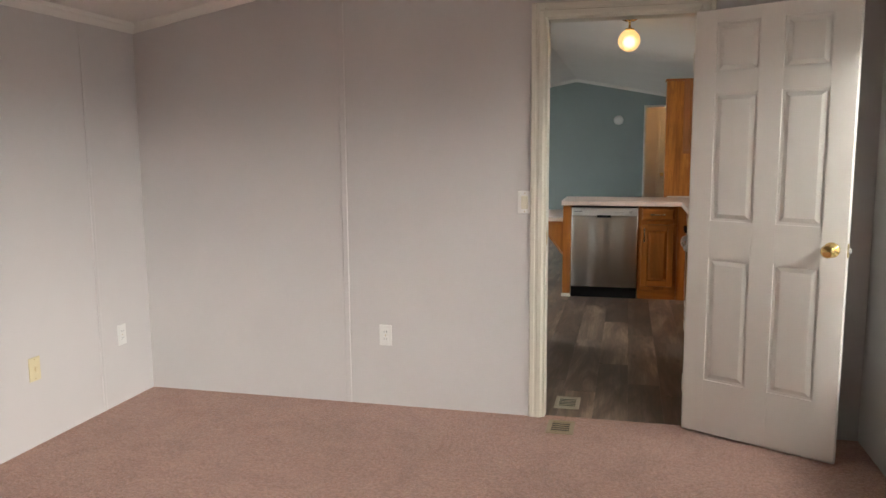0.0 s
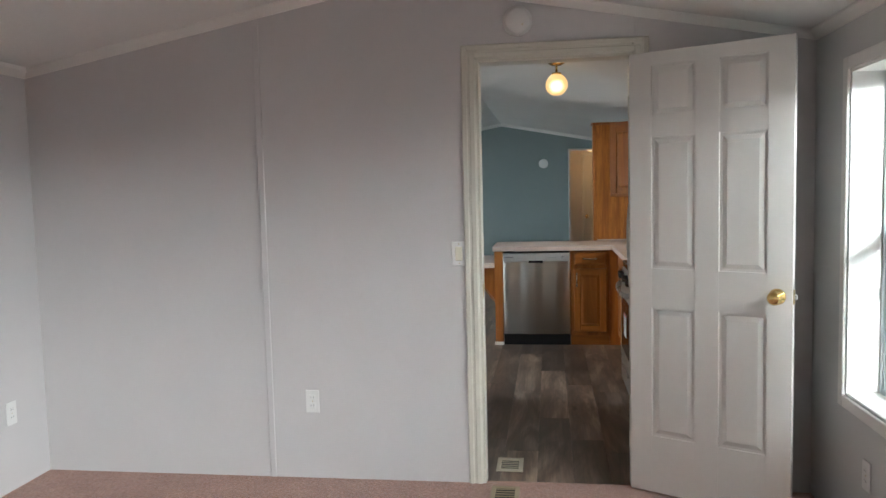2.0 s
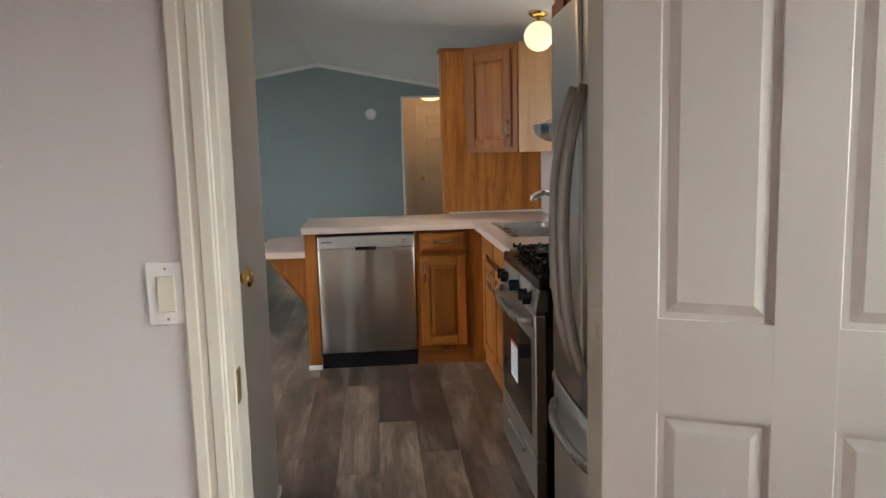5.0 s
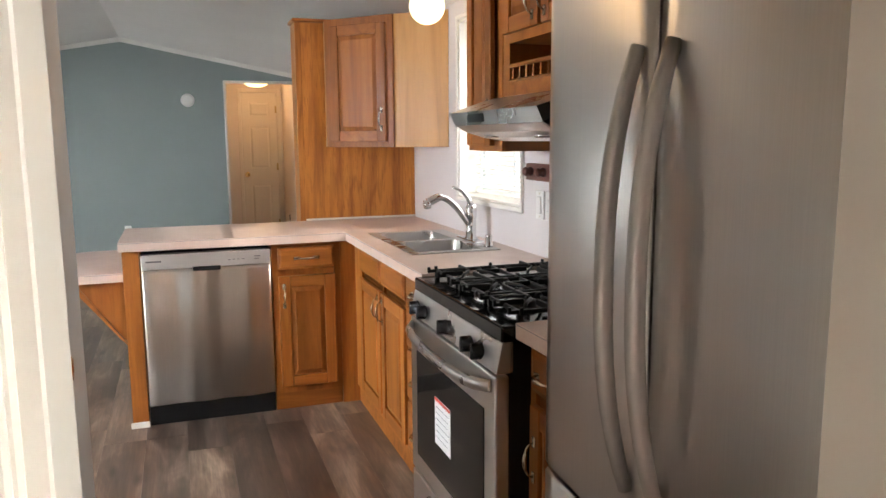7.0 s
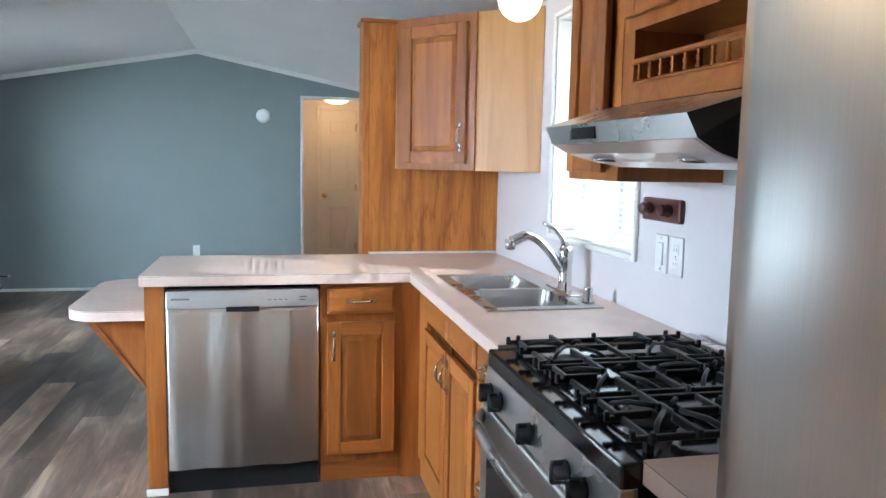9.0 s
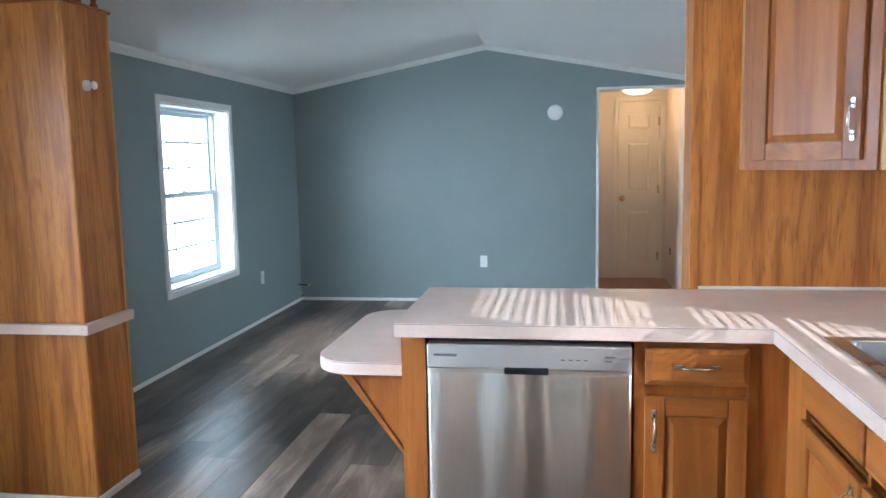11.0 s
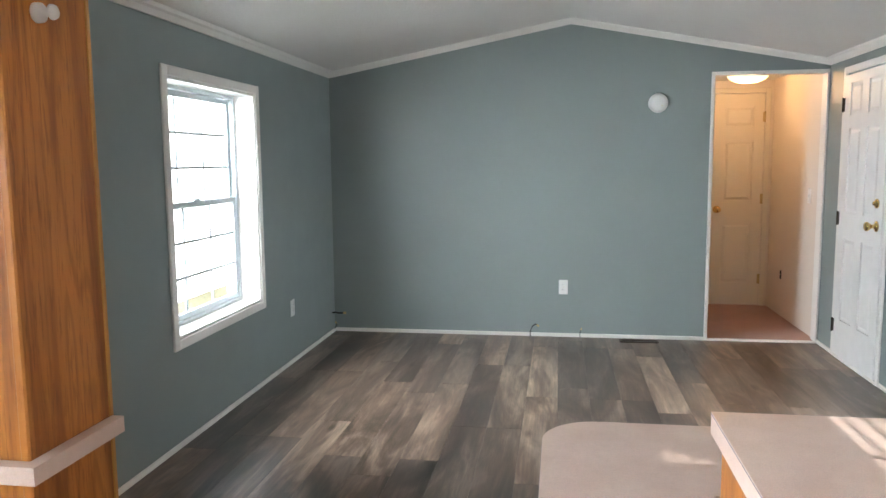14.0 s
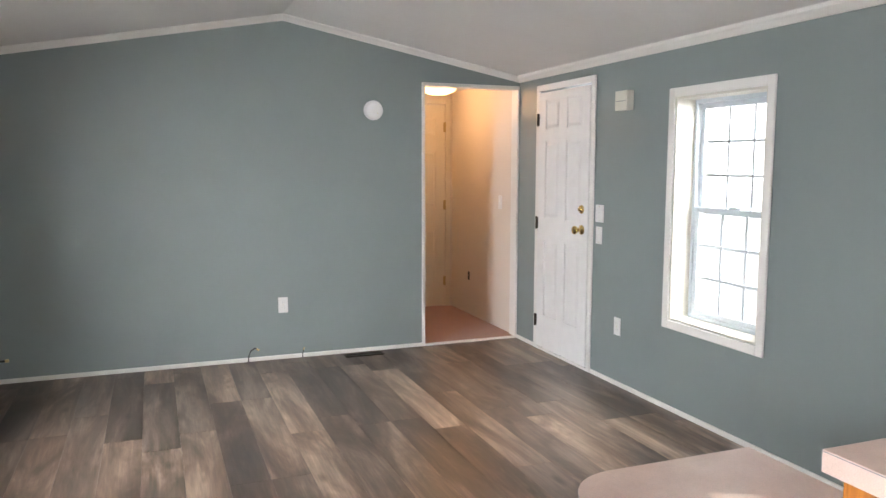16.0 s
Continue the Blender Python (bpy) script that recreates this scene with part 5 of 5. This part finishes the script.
part("shell", hood_skin(SECTION, True), STEEL_Y, hood)
# Underside's shine is put into the same lightened steel.
part("underside", hood_skin([(x, z - 0.0012, a + 0.012, b - 0.012) for x, z, a, b in SECTION[3:7]], False), STEEL_LIFTED, hood, "steel underside, lightened for its reflections")
# Only the near end is black; the far end keeps the shell's steel.
bm = bmesh.new()
bm.faces.new([bm.verts.new((x, a, z)) for x, z, a, b in SECTION])
part("end_cap", bm, BLACK, hood, "near end of the hood, darker than its far end")
part("control", boxes((0.7988, 0.8075, 5.80, 5.93, 1.432, 1.459), bevel=0.0008), BLACK, hood, "black push-button strip")
for yy in (5.52, 5.89):
    part("lamp_lens", lathe(bmesh.new(), [(0.032, 0.004), (0.034, -0.002), (0.026, -0.006), (0, -0.007)], (0.875, yy, 1.388), "z", 20), CHROME, hood)
part("splash_board", boxes((XR - 0.02, XR - 0.003, 5.44, 5.97, 1.33, 1.371)), HOOD_GREY, hood)
# key rack, switch and socket on the kitchen wall
rack = thing("key_rack", "small dark brown wall rack with two round knobs", "rack", (XR, 6.27, 1.22))
part("board", boxes((XR - 0.02, XR, 6.17, 6.385, 1.212, 1.28), bevel=0.004), LEATHER, rack)
for yy in (6.33, 6.22):
    part("peg", lathe(bmesh.new(), [(0.016, 0), (0.02, 0.01), (0.012, 0.02), (0.019, 0.028), (0.014, 0.036), (0, 0.038)], (XR - 0.02, yy, 1.248), "-x", 16), LEATHER, rack)


def plate(name, label, place, facing, material=PLASTIC, kind="outlet", w=0.07, h=0.115, rocker=None):
    """A switch or socket plate; facing is the direction in which it looks."""
    turn = {"-y": 0, "-x": -90, "+x": 90, "+y": 180}[facing]
    p = thing(name, label, "outlet" if kind == "outlet" else "switch", place, turn)
    b = part("plate", boxes((-w / 2, w / 2, -0.006, 0.0, -h / 2, h / 2), bevel=0.003, seg=2), material, p, local=True)
    if kind == "outlet":
        for dz in (-0.02, 0.02):
            s = part("socket", boxes((-0.016, 0.016, -0.008, -0.006, dz - 0.014, dz + 0.014), bevel=0.001), material, b, local=True)
            part("slot", boxes((-0.008, -0.006, -0.0086, -0.0081, dz - 0.004, dz + 0.006), (0.006, 0.008, -0.0086, -0.0081, dz - 0.004, dz + 0.006)), INK, b, local=True)
    elif kind == "rocker":
        part("rocker", boxes((-0.017, 0.017, -0.011, -0.006, -0.034, 0.034), bevel=0.003), rocker or material, b, local=True)
    elif kind == "toggle":
        part("toggle", boxes((-0.005, 0.005, -0.016, -0.006, -0.011, 0.011), bevel=0.002), material, b, local=True)
    for dz in ((-0.046, 0.046) if kind != "outlet" else (0.0,)):
        part("screw", lathe(bmesh.new(), [(0.003, 0), (0.0028, 0.001), (0, 0.0012)], (0, -0.006, dz), "-y", 8), BRASS_OLD, b, local=True)
    return p


plate("light_switch", "white wall plate with an ivory rocker switch", (-0.30, YB, 1.135), "-y", PLASTIC, "rocker", rocker=IVORY_PALE)
plate("wall_outlet", "white duplex socket on the bedroom wall", (-1.052, YB, 0.405), "-y")
plate("wall_outlet", "white blank socket plate on the bedroom wall", (XL, 3.80, 0.395), "+x", PLASTIC, "outlet", 0.07, 0.115)
plate("phone_jack", "ivory wall plate with a single jack", (XL, 3.16, 0.385), "+x", IVORY, "toggle")
plate("wall_outlet", "white socket low on the bedroom window wall", (XRB, 3.45, 0.33), "-x")
plate("wall_outlet", "white socket on the sage end wall", (-0.644, YE, 0.398), "-y")
plate("wall_outlet", "white socket on the sage wall beside the window", (XL, 11.44, 0.385), "+x")
plate("wall_outlet", "white socket plate on the sage wall below the switch", (XR, 11.005, 0.385), "-x")
plate("light_switch", "white double switch beside the front door", (XR, 11.24, 1.094), "-x", PLASTIC, "toggle", 0.095, 0.115)
plate("light_switch", "white switch plate beside the front door", (XR, 11.242, 0.95), "-x", PLASTIC, "toggle")
plate("light_switch", "white switch on the hall wall", (XR, 12.76, 1.095), "-x", PLASTIC, "toggle")
plate("wall_outlet", "dark open socket on the hall wall", (XR, 13.43, 0.373), "-x", BLACK_MATT, "outlet", 0.03, 0.08)
plate("light_switch", "white switch on the kitchen wall", (XR, 6.285, 1.116), "-x", PLASTIC, "rocker")
plate("wall_outlet", "white socket on the kitchen wall", (XR, 6.20, 1.116), "-x")

# ---- oak-clad stub partition by the dining space ----
SX0, SX1, SY0, SY1, SZ = XL + 0.003, -1.79, 7.90, 8.20, 2.02
stub = thing("column", "oak-panelled stub partition with a laminate shelf rail", "column", (-2.15, 8.05, 0))
part("core", boxes((SX0, SX1 - 0.006, SY0 + 0.006, SY1, 0, SZ)), OAK_PANEL, stub)
part("front_panel", boxes((SX0, SX1 - 0.02, SY0, SY0 + 0.006, 0.02, SZ)), OAK_PANEL, stub)
part("side_panel", boxes((SX1 - 0.006, SX1, SY0 + 0.02, SY1 - 0.012, 0.02, SZ)), OAK_PANEL, stub)
part("corner_bead", boxes((SX1 - 0.021, SX1 + 0.003, SY0 - 0.003, SY0 + 0.021, 0.02, SZ), bevel=0.004), OAK_PANEL, stub)
part("edge_bead", boxes((SX0, SX0 + 0.016, SY0 - 0.004, SY0, 0.02, SZ), bevel=0.002), OAK_PALE, stub)
part("edge_bead", boxes((SX1 - 0.006, SX1 + 0.004, SY1 - 0.012, SY1 + 0.002, 0.02, SZ), bevel=0.002), OAK_PALE, stub)
part("shelf_rail", boxes((SX0, SX1 + 0.035, SY0 - 0.035, SY0 - 0.003, 0.722, 0.762), (SX1 + 0.003, SX1 + 0.035, SY0 - 0.003, SY1 - 0.005, 0.722, 0.762)), LAMINATE, stub, "pinkish laminate rail")
part("shoe", boxes((SX0, SX1 + 0.014, SY0 - 0.014, SY0, 0, 0.03), (SX1, SX1 + 0.014, SY0, SY1, 0, 0.03), bevel=0.003), TRIM, stub)
part("cap", boxes((SX0, SX1 + 0.012, SY0 - 0.012, SY1 + 0.012, SZ, SZ + 0.014), bevel=0.003), OAK_X, stub)
part("hook_base", lathe(bmesh.new(), [(0.022, 0), (0.021, 0.012), (0.01, 0.018), (0.01, 0.03), (0.017, 0.036), (0.015, 0.044), (0, 0.046)], (SX1, 8.02, 1.712), "x", 18), PLASTIC, stub, "white plastic knob")
for k in range(5):
    xx = SX0 + 0.1 + 0.14 * k
    z1 = vault(xx) - 0.004
    h = z1 - SZ - 0.014
    part("spindle", lathe(bmesh.new(), [(0.016, 0), (0.016, 0.02), (0.009, 0.03), (0.02, h * 0.35), (0.008, h * 0.55), (0.018, h * 0.75), (0.012, h * 0.9), (0.015, h)], (xx, SY0 + 0.05, SZ + 0.014), "z", 12), OAK_Z, stub)
for k in range(2):
    xx = SX1 - 0.03
    z1 = vault(xx) - 0.004
    h = z1 - SZ - 0.014
    part("spindle", lathe(bmesh.new(), [(0.016, 0), (0.016, 0.02), (0.009, 0.03), (0.02, h * 0.35), (0.008, h * 0.55), (0.018, h * 0.75), (0.012, h * 0.9), (0.015, h)], (xx, SY0 + 0.15 + 0.11 * k, SZ + 0.014), "z", 12), OAK_Z, stub)

# ---- lamps and small fixtures ----
def globe_lamp(x, y, zc, r, glass, label):
    """A round glass globe on a short brass stem under the ceiling."""
    zt = vault(x)
    g = thing("ceiling_lamp", label, "lamp", (x, y, zt))
    prof = [(max(0.001, r * math.cos(a)), r * math.sin(a)) for a in [radians(-90 + 7.5 * k) for k in range(22)]]
    glob = part("globe", lathe(bmesh.new(), prof, (x, y, zc), "z", 28), glass, g, "lit frosted ribbed globe")
    glob.visible_shadow = False
    if glass is GLOBE:
        inner = part("bulb", lathe(bmesh.new(), [(0.55 * r * math.cos(a) + 0.0005, 0.55 * r * math.sin(a)) for a in [radians(-90 + 15 * k) for k in range(13)]], (x, y, zc - 0.01), "z", 20), FILAMENT, g, "bright bulb inside the globe")
        inner.visible_shadow = False
    part("stem", lathe(bmesh.new(), [(0.034, 0), (0.03, 0.012), (0.008, 0.016), (0.008, zt - zc - r * 0.95 - 0.014), (0.02, zt - zc - r * 0.95 - 0.012)], (x, y, zc + r * 0.93), "z", 16), BRASS, g)
    part("canopy", lathe(bmesh.new(), [(0.03, -0.03), (0.055, -0.018), (0.062, -0.004), (0.062, 0.004)], (x, y, zt), "z", 20), BRASS, g)
    return g


globe_lamp(0.19, 5.8, 2.14, 0.075, GLOBE, "lit round glass ceiling lamp with a brass stem")
globe_lamp(1.05, 7.1, 2.0, 0.085, GLOBE_PALE, "lit round glass lamp over the sink")
hl = thing("hall_lamp", "lit flush ceiling lamp in the hall", "lamp", (0.87, 13.25, 2.10))
part("glass", lathe(bmesh.new(), [(0.0, -0.085), (0.08, -0.08), (0.13, -0.06), (0.16, -0.03), (0.165, -0.012)], (0.87, 13.25, 2.10), "z", 28), HALL_GLOW, hl).visible_shadow = False
part("rim", lathe(bmesh.new(), [(0.165, -0.014), (0.175, -0.01), (0.175, 0.0), (0.1, 0.0)], (0.87, 13.25, 2.10), "z", 28), BRASS, hl)


def detector(x, y, z, r, label):
    d = thing("smoke_detector", label, "smoke detector", (x, y, z))
    part("base", lathe(bmesh.new(), [(r, 0), (r, 0.012), (r * 0.96, 0.016)], (x, y, z), "-y", 32), PLASTIC, d)
    part("cover", lathe(bmesh.new(), [(r * 0.93, 0.015), (r * 0.9, 0.026), (r * 0.7, 0.034), (r * 0.3, 0.037), (0, 0.037)], (x, y, z), "-y", 32), PLASTIC, d)
    part("light", lathe(bmesh.new(), [(0.004, 0.036), (0.003, 0.039), (0, 0.0395)], (x + r * 0.35, y, z - r * 0.3), "-y", 10), IVORY, d)
    return d


detector(0.045, YE, 1.808, 0.072, "round white smoke alarm on the sage wall")
detector(-0.005, YB, 2.205, 0.068, "round white smoke alarm over the bedroom doorway")
chime = thing("door_chime", "small cream door chime box on the sage wall", "chime", (XR, 10.965, 1.74))
part("box", boxes((XR - 0.05, XR, 10.90, 11.03, 1.745, 1.865), bevel=0.006, seg=2), TRIM_CREAM, chime)
part("cover_line", boxes((XR - 0.0515, XR - 0.05, 10.915, 11.015, 1.80, 1.803)), INK, chime)


def vent(name, x, y, z, lx, ly, slots, material, label):
    v = thing(name, label, "vent", (x, y, z))
    part("frame", boxes((x - lx / 2, x + lx / 2, y - ly / 2, y - ly / 2 + 0.022, z, z + 0.006), (x - lx / 2, x + lx / 2, y + ly / 2 - 0.022, y + ly / 2, z, z + 0.006),
                        (x - lx / 2, x - lx / 2 + 0.022, y - ly / 2 + 0.022, y + ly / 2 - 0.022, z, z + 0.006), (x + lx / 2 - 0.022, x + lx / 2, y - ly / 2 + 0.022, y + ly / 2 - 0.022, z, z + 0.006), bevel=0.002), material, v)
    # Flat black slab painted in for the shade of the open duct.
    part("well_shade", boxes((x - lx / 2 + 0.02, x + lx / 2 - 0.02, y - ly / 2 + 0.02, y + ly / 2 - 0.02, z - 0.001, z + 0.0012)), BLACK_MATT, v)
    along = lx > ly
    for k in range(slots):
        u = (k + 0.5) / slots
        if along:
            xx = x - lx / 2 + 0.022 + (lx - 0.044) * u
            part("slat", boxes((xx - 0.002, xx + 0.002, y - ly / 2 + 0.02, y + ly / 2 - 0.02, z + 0.001, z + 0.005)), material, v)
        else:
            yy = y - ly / 2 + 0.022 + (ly - 0.044) * u
            part("slat", boxes((x - lx / 2 + 0.02, x + lx / 2 - 0.02, yy - 0.0018, yy + 0.0018, z + 0.001, z + 0.005)), material, v)
    return v


vent("floor_vent", -0.093, 3.925, 0.0125, 0.135, 0.18, 5, REGISTER, "tan metal floor register in the carpet")
vent("floor_vent", -0.09, 4.335, 0.001, 0.135, 0.19, 6, REGISTER_CREAM, "cream metal floor register in the plank floor")
vent("floor_vent", -0.07, 12.325, 0.001, 0.29, 0.09, 16, BRONZE, "dark metal floor register by the end wall")


def cable(path, label, r=0.004):
    c = thing("cable", label, "cable", path[0])
    part("wire", tube(bmesh.new(), path, r, 7), RUBBER, c)
    part("plug", tube(bmesh.new(), [path[-1], tuple(Vector(path[-1]) + (Vector(path[-1]) - Vector(path[-2])).normalized() * 0.02)], r * 1.5, 8), BRASS_OLD, c)


cable([(-0.90, YE - 0.012, 0.0), (-0.90, YE - 0.03, 0.04), (-0.885, YE - 0.035, 0.085), (-0.855, YE - 0.04, 0.105), (-0.845, YE - 0.05, 0.10)], "short black coaxial cable out of the floor", 0.005)
cable([(-0.51, YE - 0.012, 0.0), (-0.512, YE - 0.02, 0.03), (-0.505, YE - 0.025, 0.06)], "thin black wire end at the baseboard", 0.003)
cable([(XL, 12.36, 0.165), (XL + 0.03, 12.355, 0.17), (XL + 0.06, 12.35, 0.165), (XL + 0.10, 12.345, 0.168)], "black cable end out of the wall corner", 0.007)
cable([(XL + 0.012, 12.38, 0.03), (XL + 0.03, 12.38, 0.06), (XL + 0.028, 12.37, 0.075)], "short wire at the corner", 0.004)

# ---- outside ----
solid("ground", boxes((-400, 400, -400, 400, -1.0, -0.75)), GROUND, "dry grassy ground", "ground")


def awning(name, y0, y1, x0, x1, z, label):
    a = thing(name, label, "awning", ((x0 + x1) / 2, (y0 + y1) / 2, -0.75))
    part("roof", boxes((x0, x1, y0, y1, z, z + 0.06)), SUNBLOCK_METAL, a)
    for xx, yy in ((x1 - 0.1, y0 + 0.1), (x1 - 0.1, y1 - 0.1)):
        part("post", boxes((xx - 0.04, xx + 0.04, yy - 0.04, yy + 0.04, -0.75, z)), SUNBLOCK_METAL, a)


# Unseen roofs, added to block direct sun from all but the kitchen window.
awning("awning", 7.75, 13.2, XR + 0.15, 4.6, 2.42, "pale metal roof added to keep sun out of the living room")
awning("awning", -2.5, 3.75, XR + 0.15, 4.6, 2.42, "pale metal roof added to keep sun out of the bedroom")
# Glowing panels a few metres out, added to whiten the windows.
solid("backdrop_east", boxes((5.6, 5.8, -14, 26, -0.76, 3.3)), GLOW_EAST, "glowing panel for the overexposed view past the right-hand windows", "backdrop")
solid("backdrop_west", boxes((-6.7, -6.5, -14, 26, -0.76, 4.2)), GLOW_WEST, "brighter glowing panel for the overexposed view past the left-hand windows", "backdrop")

# ---- planks of the floor ----
PW, PL = 0.183, 1.22
plank_meshes = {}
rng = random.Random(4)


def plank(x, w, y, ln):
    key = (round(w, 4), round(ln, 4))
    if key not in plank_meshes:
        bm = boxes((-w / 2 + 0.0002, w / 2 - 0.0002, -ln / 2 + 0.0002, ln / 2 - 0.0002, -0.004, 0.0), bevel=0.0006)
        plank_meshes[key] = finish(bm, "plank", PLANK)
    o = new("plank", plank_meshes[key])
    o.parent = floor
    o.matrix_basis = pose(x, y, rng.uniform(-0.0003, 0.0))


col = 0
x = XL
FY0, FY1 = YB + 0.03, YE + 0.012
while x < XR - 0.01:
    w = min(PW, XR - x)
    y = FY0 - rng.choice((0.15, 0.35, 0.55, 0.75, 0.95, 1.1))
    while y < FY1:
        a, b = max(y, FY0), min(y + PL, FY1)
        if b - a > 0.03 and not (x + w < CX - 0.1 and b < CY1 - 0.1):
            plank(x + w / 2, w, (a + b) / 2, b - a)
        y += PL
    x += w
